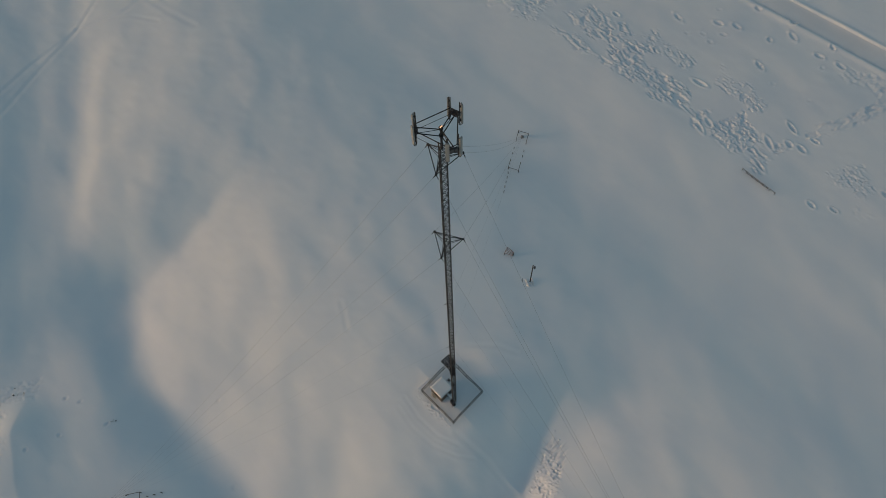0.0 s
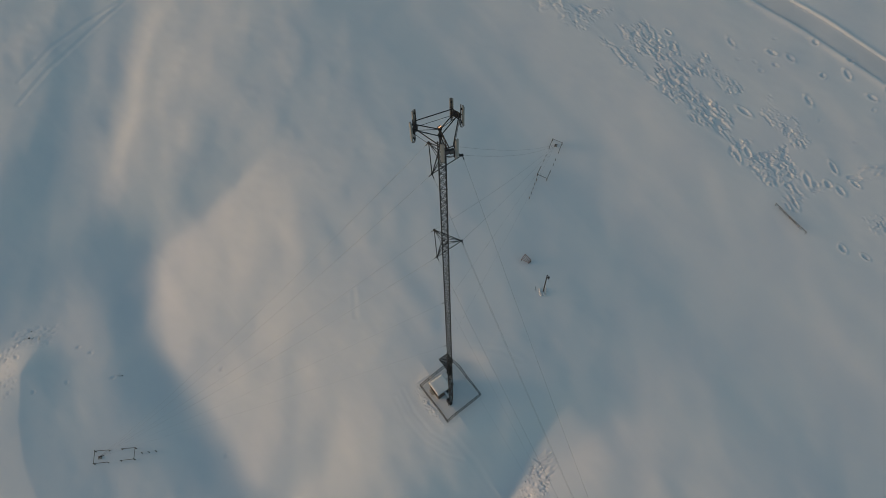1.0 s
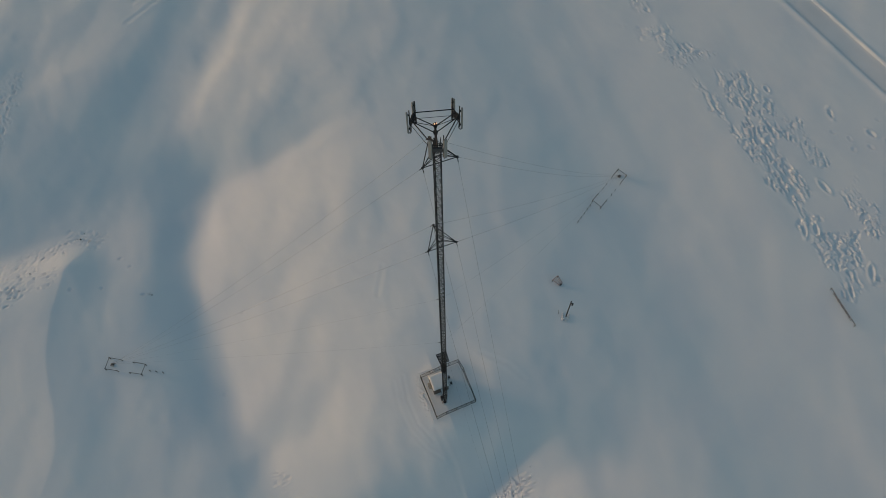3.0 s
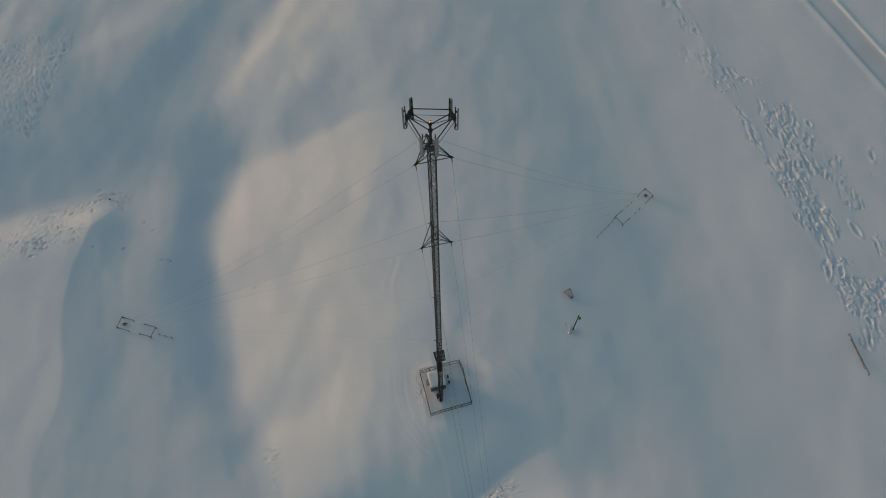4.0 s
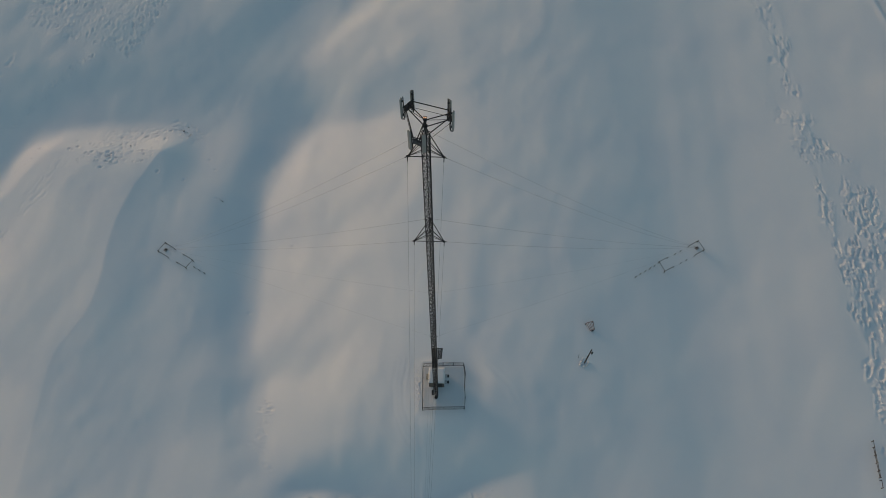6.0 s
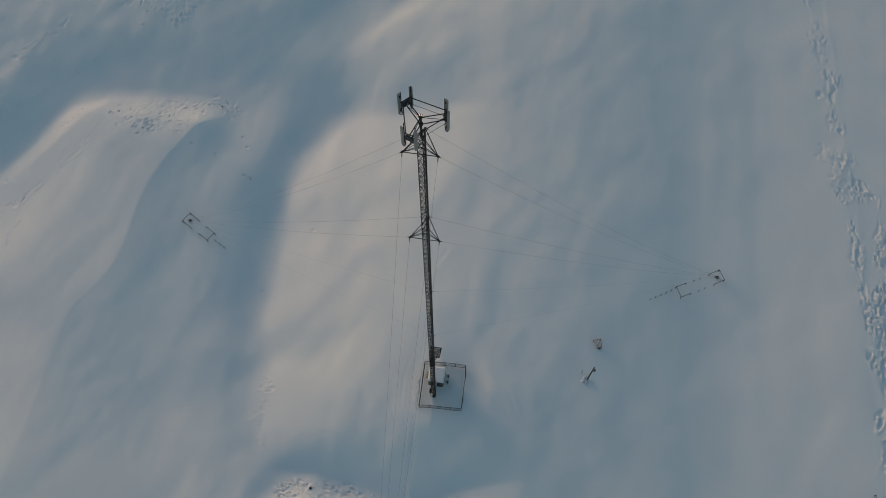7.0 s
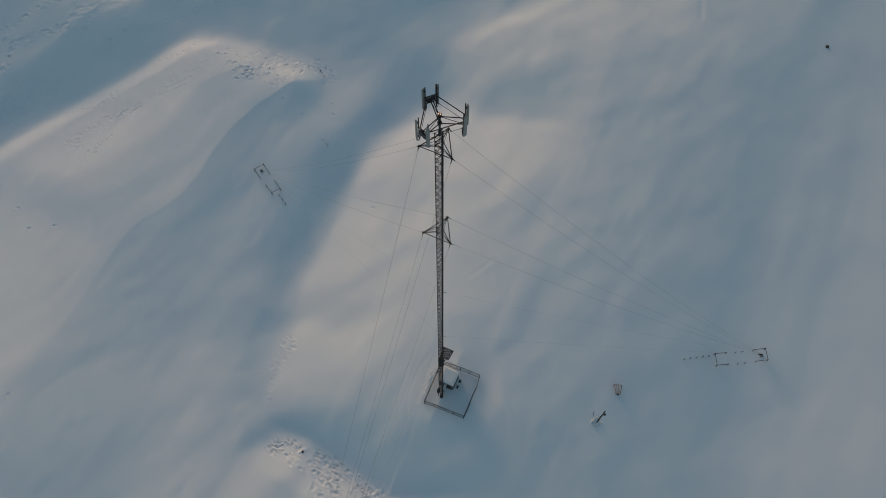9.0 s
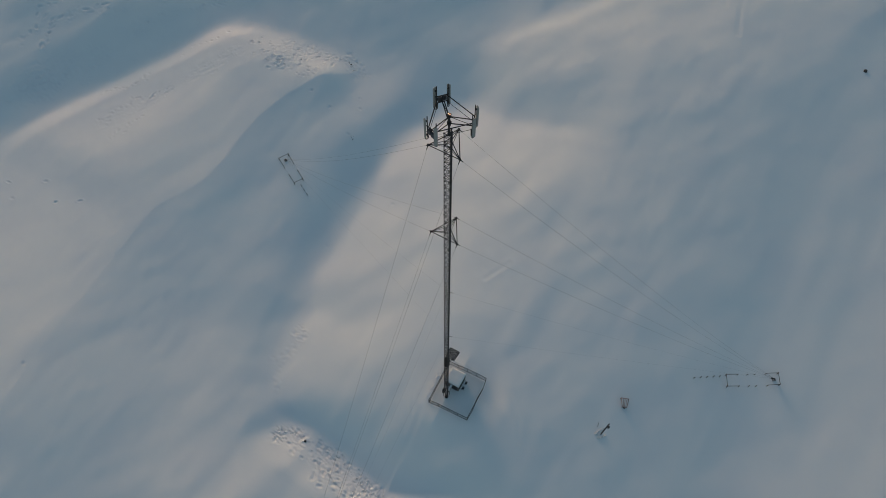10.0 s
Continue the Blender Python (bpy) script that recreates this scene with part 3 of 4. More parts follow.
groove([(-5.6, 2.0), (-5.5, -1.0), (-5.4, -2.75), (-3.0, -2.75), (0.0, -2.65), (2.3, -2.5)], 0.5, -0.022)
groove([(-24.8, -1.7), (-22.6, -2.8), (-20.5, -4.0)], 0.35, 0.02)
groove([(-5.4, 7.9), (-2.1, 11.3), (0.9, 12.8)], 0.3, 0.023)


def level(x, y):
    """Height of the snow at a place."""
    i = int(np.clip(np.searchsorted(gx, x) - 1, 0, len(gx) - 2))
    j = int(np.clip(np.searchsorted(gy, y) - 1, 0, len(gy) - 2))
    a, b = (x - gx[i]) / (gx[i + 1] - gx[i]), (y - gy[j]) / (gy[j + 1] - gy[j])
    return float((GZ[i, j] * (1 - a) + GZ[i + 1, j] * a) * (1 - b) + (GZ[i, j + 1] * (1 - a) + GZ[i + 1, j + 1] * a) * b)


def sheet(name, xs, ys, zs, mat):
    nx, ny = zs.shape
    me = bpy.data.meshes.new(name)
    me.vertices.add(nx * ny)
    me.vertices.foreach_set("co", np.stack([xs, ys, zs], -1).astype(np.float32).ravel())
    i = np.arange(nx * ny).reshape(nx, ny)
    quads = np.stack([i[:-1, :-1], i[1:, :-1], i[1:, 1:], i[:-1, 1:]], -1).reshape(-1, 4)
    me.loops.add(quads.size)
    me.loops.foreach_set("vertex_index", quads.ravel().astype(np.int32))
    me.polygons.add(len(quads))
    me.polygons.foreach_set("loop_start", np.arange(0, quads.size, 4, dtype=np.int32))
    me.polygons.foreach_set("use_smooth", np.ones(len(quads), bool))
    me.materials.append(mat)
    me.update(calc_edges=True)
    return new(name, me)


tagged(sheet("ground", GX, GY, GZ, SNOW), "wind-packed snowfield with drifts, hollows and trodden crust", "snow", kind="structure")

# rolled road between its snow edges
t_along = np.linspace(0, 1, 420)
legs = np.array(ROAD)
run = np.concatenate([[0], np.cumsum(np.hypot(*np.diff(legs, axis=0).T))])
rx, ry = np.interp(t_along * run[-1], run, legs[:, 0]), np.interp(t_along * run[-1], run, legs[:, 1])
keep = (rx > X0 + 3) & (rx < X1 - 3)
rx, ry = rx[keep], ry[keep]
tx, ty = np.gradient(rx), np.gradient(ry)
tl = np.hypot(tx, ty)
across = np.linspace(-2.4, 1.75, 15)
RX, RY = rx[:, None] - (ty / tl)[:, None] * across, ry[:, None] + (tx / tl)[:, None] * across
RZ = np.vectorize(level)(RX, RY) + 0.035
tagged(sheet("road", RX, RY, RZ, PACKED), "rolled snow road between low ploughed edges", "road", kind="structure")


# sheet of slightly darker grey snow inside the yard
u, v = np.meshgrid(np.linspace(0, 1, 60), np.linspace(0, 1, 60), indexing="ij")
YX = (-4.80 * (1 - u) + 1.93 * u) * (1 - v) + (-5.07 * (1 - u) + 1.55 * u) * v
YY = (-2.12 * (1 - u) - 1.94 * u) * (1 - v) + (4.03 * (1 - u) + 4.33 * u) * v
YZ = np.vectorize(level)(YX, YY) + 0.02 - 0.04 * smooth01((np.maximum(np.abs(u - 0.5), np.abs(v - 0.5)) - 0.47) / 0.03)
tagged(sheet("yard_floor", YX, YY, YZ, PACKED), "slightly darker grey snow inside the mast yard", "snow", kind="structure")


# ---- the mast ----
LEG_RADIUS = 0.36
LEG_TURNS = (180, 60, -60)
leg_at = lambda a, z, r=LEG_RADIUS: Vector((r * math.cos(radians(a)), r * math.sin(radians(a)), z))

mast = thing("guyed_mast", pose(0, 0, 0), "tall dark galvanised lattice mast held by guy wires", "mast")


def section_meshes(height, bays):
    """One bolted length of the mast: the leg tube and the lattice between the legs."""
    leg = Geo().rod((0, 0, 0), (0, 0, height), 0.038, n=8)
    leg.rod((0, 0, -0.03), (0, 0, 0.03), 0.07, n=8).rod((0, 0, height - 0.03), (0, 0, height - 0.004), 0.07, n=8)
    lattice = Geo()
    for k in range(bays):
        z0, z1 = height * k / bays, height * (k + 1) / bays
        for a, b in ((180, 60), (60, -60), (-60, 180)):
            if k % 2:
                a, b = b, a
            lattice.rod(leg_at(a, z0), leg_at(b, z1), 0.021, n=5)
            lattice.rod(leg_at(a, z1), leg_at(b, z1), 0.018, n=5)
    return leg.mesh("leg", STEEL), lattice.mesh("bracing", STEEL)


SECTION, FIRST, COUNT = 6.0, 3.6, 11
leg_mesh, lattice_mesh = section_meshes(SECTION, 11)
for s in range(COUNT):
    sec = new("lattice_section")
    sec.parent = mast
    sec.location = (0, 0, FIRST + s * SECTION)
    for a in LEG_TURNS:
        part("leg", leg_mesh, None, sec).location = leg_at(a, 0)
    part("bracing", lattice_mesh, None, sec)
TOP = FIRST + COUNT * SECTION

# tapered foot on its bearing
foot = new("tapered_foot")
foot.parent = mast
foot_lattice = Geo()
for a, b in ((180, 60), (60, -60), (-60, 180)):
    part("leg", Geo().rod(leg_at(a, 0.25, 0.07), leg_at(a, 3.6), 0.045, n=8), STEEL, foot)
    for k in range(6):
        r0, r1 = [0.07 + 0.29 * (q / 6) for q in (k, k + 1)]
        z0, z1 = [0.25 + 3.35 * (q / 6) for q in (k, k + 1)]
        foot_lattice.rod(leg_at(a, z0, r0), leg_at(b, z1, r1), 0.018, n=5).rod(leg_at(a, z1, r1), leg_at(b, z1, r1), 0.016, n=5)
part("bracing", foot_lattice, STEEL, foot)
part("bearing", Geo().rod((0, 0, 0.12), (0, 0, 0.42), 0.13, 0.10, n=12).rod((0, 0, 0.08), (0, 0, 0.16), 0.26, n=12), DARK_STEEL, mast, smooth=False)

# feeder cables up one leg, on a ladder
for k, off in enumerate((-0.075, -0.025, 0.025, 0.075)):
    w = Vector((math.cos(radians(60)), math.sin(radians(60)), 0))
    s = Vector((-w.y, w.x, 0))
    base = w * 0.34 + s * off
    run_up = [base + Vector((0, 0, 1.2)), base + Vector((0, 0, 20)), base + Vector((0.004 * k, 0, 45)), base + Vector((0, 0, 70.2))]
    part("feeder_cable", Geo().pipe(run_up, 0.021, n=6), RUBBER, mast, "black feeder cable")
ladder = Geo()
w = Vector((math.cos(radians(60)), math.sin(radians(60)), 0))
s = Vector((-w.y, w.x, 0))
for off in (-0.1, 0.1):
    ladder.rod(w * 0.30 + s * off + Vector((0, 0, 1.0)), w * 0.30 + s * off + Vector((0, 0, TOP)), 0.010, n=5)
for k in range(int((TOP - 1.2) / 0.6)):
    z = Vector((0, 0, 1.2 + 0.6 * k))
    ladder.rod(w * 0.30 - s * 0.1 + z, w * 0.30 + s * 0.1 + z, 0.008, n=5)
part("cable_ladder", ladder, STEEL, mast)

# torque arms: three tips, each strutted to the legs
TIP = 1.53
TIPS = {}
for z, lift in ((54.6, 0.9), (68.15, 0.95)):
    star = new("torque_arm_frame")
    star.parent = mast
    for a in LEG_TURNS:
        tip = leg_at(a, z, TIP)
        TIPS[a, z] = tip
        g = Geo()
        g.rod(tip, leg_at(a, z), 0.034, n=6)
        g.rod(tip, leg_at(a, z + lift), 0.034, n=6)
        for other in LEG_TURNS:
            if other != a:
                g.rod(tip, leg_at(other, z + 0.2 * lift), 0.02, n=5)
        g.box(tip, (0.16, 0.16, 0.14), Matrix.Rotation(radians(a), 3, "Z"), 0.02)
        part("torque_arm", g, DARK_STEEL, star)
    for a, b in ((180, 60), (60, -60), (-60, 180)):
        part("cross_beam", Geo().rod(TIPS[a, z], TIPS[b, z], 0.038), DARK_STEEL, star)
    part("collar", Geo().rod(leg_at(180, z - 0.06), leg_at(60, z - 0.06), 0.03).rod(leg_at(60, z - 0.06), leg_at(-60, z - 0.06), 0.03).rod(leg_at(-60, z - 0.06), leg_at(180, z - 0.06), 0.03), DARK_STEEL, star)

# work platform part-way up
deck = new("work_platform")
deck.parent = mast
DECK = (-1.05, 0.28, 18.1)
dx, dy, dz = DECK
frame_geo = Geo()
for p, q in (((-0.7, -0.7), (0.7, -0.6)), ((0.7, -0.6), (0.7, 0.6)), ((0.7, 0.6), (-0.7, 0.7)), ((-0.7, 0.7), (-0.7, -0.7))):
    frame_geo.rod((dx + p[0], dy + p[1], dz), (dx + q[0], dy + q[1], dz), 0.04)
part("deck_frame", frame_geo, DARK_STEEL, deck)
for k in range(11):
    y = -0.65 + 0.13 * k
    part("slat", Geo().box((dx, dy + y * 0.92, dz + 0.03), (1.38, 0.095, 0.03)), DARK_STEEL, deck)
for p in ((-0.65, -0.57), (-0.65, 0.57), (0.3, -0.52), (0.3, 0.52)):
    part("brace", Geo().rod((dx + p[0], dy + p[1], dz), (-0.30, 0.1 * (1 if p[1] > 0 else -1), dz - 1.9), 0.028), DARK_STEEL, deck)
part("collar", Geo().rod((0, 0, dz - 2.0), (0, 0, dz - 1.8), 0.42, n=6), DARK_STEEL, deck)
part("collar", Geo().rod((0, 0, dz - 0.2), (0, 0, dz - 0.08), 0.44, n=6), DARK_STEEL, deck)

# head: spire, lamp and the three-armed antenna frame
part("spire", Geo().rod((0, 0, TOP - 0.3), (0, 0, TOP + 0.3), 0.11, n=8).rod((0, 0, TOP + 0.3), (0, 0, 71.75), 0.085, n=8).rod((0, 0, 70.6), (0, 0, 70.9), 0.13, 0.18, n=8).rod((0, 0, 71.45), (0, 0, 71.65), 0.12, 0.16, n=8), DARK_STEEL, mast)
lamp = new("obstruction_light")
lamp.parent = mast
part("lamp_base", Geo().box((0, 0, 71.79), (0.24, 0.26, 0.06), None, 0.01), DARK_STEEL, lamp)
for y in (-0.065, 0.065):
    part("lens", Geo().rod((0.02, y, 71.83), (0.02, y, 71.92), 0.036, 0.03, n=10).rod((0.02, y, 71.92), (0.02, y, 71.95), 0.03, 0.012, n=10), LAMP_LENS, lamp, "lit red-orange lens")

HEAD_TURNS = (-15, 105, 225)
HEAD_R = 1.72
head = new("antenna_frame")
head.parent = mast
out = lambda a, r, z, t=0.0: Vector((r * math.cos(radians(a)) - t * math.sin(radians(a)), r * math.sin(radians(a)) + t * math.cos(radians(a)), z))
for a in HEAD_TURNS:
    g = Geo()
    g.rod((0, 0, 71.55), out(a, HEAD_R, 71.75), 0.042).rod((0, 0, 71.55), out(a, HEAD_R, 71.05), 0.022)
    g.rod((0, 0, 70.75), out(a, HEAD_R, 71.05), 0.042).rod(out(a, HEAD_R, 71.05), out(a, HEAD_R, 71.75), 0.035)
    g.rod(out(a, HEAD_R, 71.75, -0.50), out(a, HEAD_R, 71.75, 0.50), 0.04)
    g.rod(out(a, HEAD_R, 71.05, -0.50), out(a, HEAD_R, 71.05, 0.50), 0.04)
    part("arm", g, DARK_STEEL, head)
    b = a + 120
    part("tie", Geo().rod(out(a, HEAD_R, 71.75, 0.3), out(b, HEAD_R, 71.75, -0.3), 0.042), DARK_STEEL, head)
    part("tie", Geo().rod(out(a, HEAD_R, 71.05, 0.3), out(b, HEAD_R, 71.05, -0.3), 0.018), DARK_STEEL, head)

tagged(new("mast_foundation", Geo().box((0, 0, 0.0), (0.7, 0.7, 0.2), None, 0.05).mesh("mast_foundation", ROOF_SNOW)), "snow-covered square block under the mast foot", "foundation")

# ---- antennas ----
antenna = thing("panel_antenna", pose(0, 0, 0), "tall narrow grey-white panel antenna on a pipe", "antenna", "sector antennas")
part("radome", Geo().box((0.17, 0, 0), (0.13, 0.27, 2.05), None, 0.045), RADOME, antenna, smooth=False)
part("end_cap", Geo().box((0.17, 0, -1.055), (0.115, 0.25, 0.06), None, 0.02), RADIO, antenna, "dark end cap with cable sockets")
part("mounting_pipe", Geo().rod((0, 0, -1.05), (0, 0, 1.3), 0.038, n=8), STEEL, antenna)
for z in (-0.75, 0.8):
    part("bracket", Geo().box((0.06, 0, z), (0.16, 0.12, 0.09), None, 0.01), DARK_STEEL, antenna)
loops = Geo()
for y in (-0.07, 0.0, 0.07):
    loops.pipe([(0.17, y, -1.07), (0.16, y, -1.18), (0.08, y * 0.8, -1.26), (-0.02, y * 0.6, -1.20), (-0.07, y * 0.4, -1.0), (-0.10, y * 0.3, -0.4)], 0.016)
part("jumper_cables", loops, RUBBER, antenna)

radio = thing("radio_unit", pose(0, 0, 0), "dark grey finned radio unit behind an antenna", "radio unit", "radio units")
part("housing", Geo().box((0, 0, 0), (0.16, 0.30, 0.46), None, 0.02), RADIO, radio)
for k in range(6):
    part("fin", Geo().box((-0.10, -0.125 + 0.05 * k, 0), (0.05, 0.012, 0.42)), RADIO, radio)
first = True
for a in HEAD_TURNS:
    for side, tilt in ((-0.42, 0.0), (0.42, 0.0)):
        p = out(a, HEAD_R, 71.55, side)
        m = pose(p.x, p.y, p.z, 0, 0, a + (32 if side > 0 else -32))
        if first:
            antenna.matrix_world = m
            q = out(a, HEAD_R + 0.06, 71.4, side * 0.4)
            radio.matrix_world = pose(q.x, q.y, q.z, 0, 0, a)
            first = False
            continue
        copy_thing(antenna, m)
        q = out(a, HEAD_R + 0.06, 71.4 if side < 0 else 71.3, side * 0.4)
        copy_thing(radio, pose(q.x, q.y, q.z, 0, 0, a))

# ---- guy wires and their anchors ----
ANCHORS = {"back_left": Vector((-25.55, -47.7, 0)), "back_right": Vector((-27.5, 43.2, 0)), "front": Vector((52.0, -1.0, 0))}
for key in ANCHORS:
    ANCHORS[key].z = level(ANCHORS[key].x, ANCHORS[key].y) + 0.75


def guy(p, q, sag, thick=0.0075):
    """A steel rope with a little sag and its end fitting."""
    n = 26
    points = [p.lerp(q, i / n) - Vector((0, 0, sag * 4 * (i / n) * (1 - i / n))) for i in range(n + 1)]
    ob = thing("guy_wire", Matrix.Translation(q), "thin dark steel guy wire", "guy wire", "guy wires of the mast")
    part("rope", Geo().pipe([c - q for c in points], thick, n=5), WIRE, ob)
    way = (points[-2] - q).normalized()
    part("turnbuckle", Geo().rod(way * 0.1, way * 0.8, 0.022, n=6), STEEL, ob)
    way = (points[1] - p).normalized()
    part("socket", Geo().rod(p - q, p - q + way * 0.4, 0.035, n=6), STEEL, ob)


PAIRS = {180: ("back_left", "back_right"), 60: ("back_right", "front"), -60: ("front", "back_left")}
for z, sag in ((54.6, 1.0), (68.15, 1.4)):
    for a, keys in PAIRS.items():
        for key in keys:
            guy(TIPS[a, z], ANCHORS[key] + Vector((0, 0, 0.1 if z > 60 else 0.0)), sag)
for z, sag in ((27.2, 0.5), (40.8, 0.8)):
    for key, a in (("back_left", -120), ("back_right", 120), ("front", 0)):
        guy(leg_at(a, z, 0.20), ANCHORS[key] - Vector((0, 0, 0.1)), sag, 0.0036)
for key, p in ANCHORS.items():
    g0 = level(p.x, p.y)
    ob = thing("guy_anchor", pose(p.x, p.y, g0, 0, 0, math.degrees(math.atan2(p.y, p.x))), "dark steel anchor head on a snowed-in concrete block", "anchor", "guy anchors")
    part("block", Geo().box((0.35, 0, -0.05), (0.6, 0.5, 0.3), None, 0.05), CONCRETE, ob)
    part("anchor_plate", Geo().box((0.05, 0, 0.55), (0.4, 0.08, 0.5), Matrix.Rotation(radians(-40), 3, "Y"), 0.02), DARK_STEEL, ob)
    part("anchor_rod", Geo().rod((0.45, 0, 0.1), (-0.05, 0, 0.85), 0.06, n=8), DARK_STEEL, ob)

# ---- equipment shelter ----
hut = thing("equipment_shelter", pose(-2.72, 0.03, 0.0, 0, 0, 0), "small dark panel-walled equipment shelter with snow on its flat roof", "shelter")
part("plinth", Geo().box((0, 0, 0.10), (2.2, 2.25, 0.26), None, 0.02), CONCRETE, hut)
part("body", Geo().box((0, 0, 1.28), (2.30, 2.34, 2.12), None, 0.02), WALL_PANEL, hut)
seams = Geo()
for k in (-0.6, 0.0, 0.6):
    for sx in (-1, 1):
        seams.box((sx * 1.155, k, 1.28), (0.02, 0.04, 2.06))
        seams.box((k, sx * 1.175, 1.28), (0.04, 0.02, 2.06))
part("panel_seams", seams, DARK_STEEL, hut)
part("roof", Geo().box((0, 0, 2.39), (2.46, 2.48, 0.12), None, 0.02), WALL_PANEL, hut)
part("door", Geo().box((1.165, 0.45, 1.15), (0.05, 0.85, 1.85), None, 0.01), DARK_STEEL, hut)


def snow_slab(sx, sy, thick, seed):
    """A soft pillow of snow with rounded, uneven edges."""
    n = 16
    g = Geo()
    top, bottom = [], []
    for i in range(n + 1):
        for j in range(n + 1):
            u, v = 2 * i / n - 1, 2 * j / n - 1
            e = (1 - abs(u) ** 8) * (1 - abs(v) ** 8)
            wob = 0.03 * noise.noise(Vector((u * 3 + seed, v * 3, seed)))
            x, y = u * sx / 2 + wob, v * sy / 2 - wob
            top.append((x, y, thick * (0.35 + 0.65 * e ** 0.5) + 0.12 * thick * noise.noise(Vector((u * 2, v * 2, seed)))))
            bottom.append((x, y, 0))
    m = (n + 1) ** 2
    faces = []
    for i in range(n):
        for j in range(n):
            a, b, c, d = i * (n + 1) + j, (i + 1) * (n + 1) + j, (i + 1) * (n + 1) + j + 1, i * (n + 1) + j + 1
            faces += [(a, b, c, d), (m + d, m + c, m + b, m + a)]
    for i in range(n):
        for a, b in ((i * (n + 1), (i + 1) * (n + 1)), ((i + 1) * (n + 1) + n, i * (n + 1) + n), (i + 1, i), (n * (n + 1) + i, n * (n + 1) + i + 1)):
            faces.append((a, m + a, m + b, b))
    return g.add(top + bottom, faces)


tagged(new("roof_snow", snow_slab(2.44, 2.46, 0.13, 3.0).mesh("roof_snow", ROOF_SNOW, True)), "flat cover of old snow on the shelter roof", "snow")
bpy.data.objects["roof_snow"].location = (-2.72, 0.03, 2.452)

cooler = thing("air_conditioner", pose(-2.9, -1.36, 0.95, 0, 0, 0), "cream air-conditioner box on the shelter wall", "air conditioner")
part("casing", Geo().box((0, -0.05, 0.0), (0.85, 0.36, 0.62), None, 0.03), CREAM, cooler)
part("fan_grille", Geo().rod((0.12, -0.245, 0), (0.12, -0.23, 0), 0.24, n=16), DARK_STEEL, cooler)
for x in (-0.3, 0.3):
    part("bracket", Geo().box((x, 0.0, -0.34), (0.05, 0.44, 0.05)).rod((x, -0.2, -0.34), (x, 0.2, -0.7), 0.02), DARK_STEEL, cooler)
for k, (x, y) in enumerate(((-2.95, 1.42), (-2.0, 1.42))):
    ob = thing("wall_bracket", pose(x, y, 1.55), "dark steel cage bracket on the shelter wall", "bracket", "wall brackets")
    g = Geo()
    for px, py in ((-0.2, -0.17), (0.2, -0.17), (-0.2, 0.45), (0.2, 0.45)):
        g.rod((px, py, 0.3), (px, py, -0.25), 0.022)
    for z in (-0.25, 0.3):
        g.rod((-0.2, -0.2, z), (-0.2, 0.48, z), 0.022).rod((0.2, -0.2, z), (0.2, 0.48, z), 0.022).rod((-0.2, 0.45, z), (0.2, 0.45, z), 0.022)
    part("cage", g, DARK_STEEL, ob)
    part("lamp_head", Geo().box((0, 0.34, 0.02), (0.30, 0.28, 0.30), None, 0.03), RADIO, ob)
bridge = thing("cable_bridge", pose(-0.95, 0.05, 0), "short snow-covered cable bridge from shelter to mast", "cable bridge")
part("tray", Geo().box((0, 0, 2.05), (1.3, 0.42, 0.05)).box((0, 0.2, 2.12), (1.3, 0.02, 0.12)).box((0, -0.2, 2.12), (1.3, 0.02, 0.12)), STEEL, bridge)
for x in (0.45,):
    for y in (-0.18, 0.18):
        part("support", Geo().rod((x, y, -0.05), (x, y, 2.05), 0.03), STEEL, bridge)
cover = part("tray_snow", snow_slab(1.15, 0.36, 0.10, 5.0), ROOF_SNOW, bridge, "strip of snow", True)
cover.location = (-0.05, 0, 2.078)
box_ = thing("switch_cabinet", pose(0.05, -0.46, 0.0), "dark steel switch cabinet on a post beside the mast foot", "cabinet")
part("housing", Geo().box((0, 0, 2.9), (0.46, 0.32, 1.3), None, 0.02), DARK_STEEL, box_)
part("stand", Geo().rod((0, 0, -0.05), (0, 0, 2.3), 0.05), DARK_STEEL, box_)

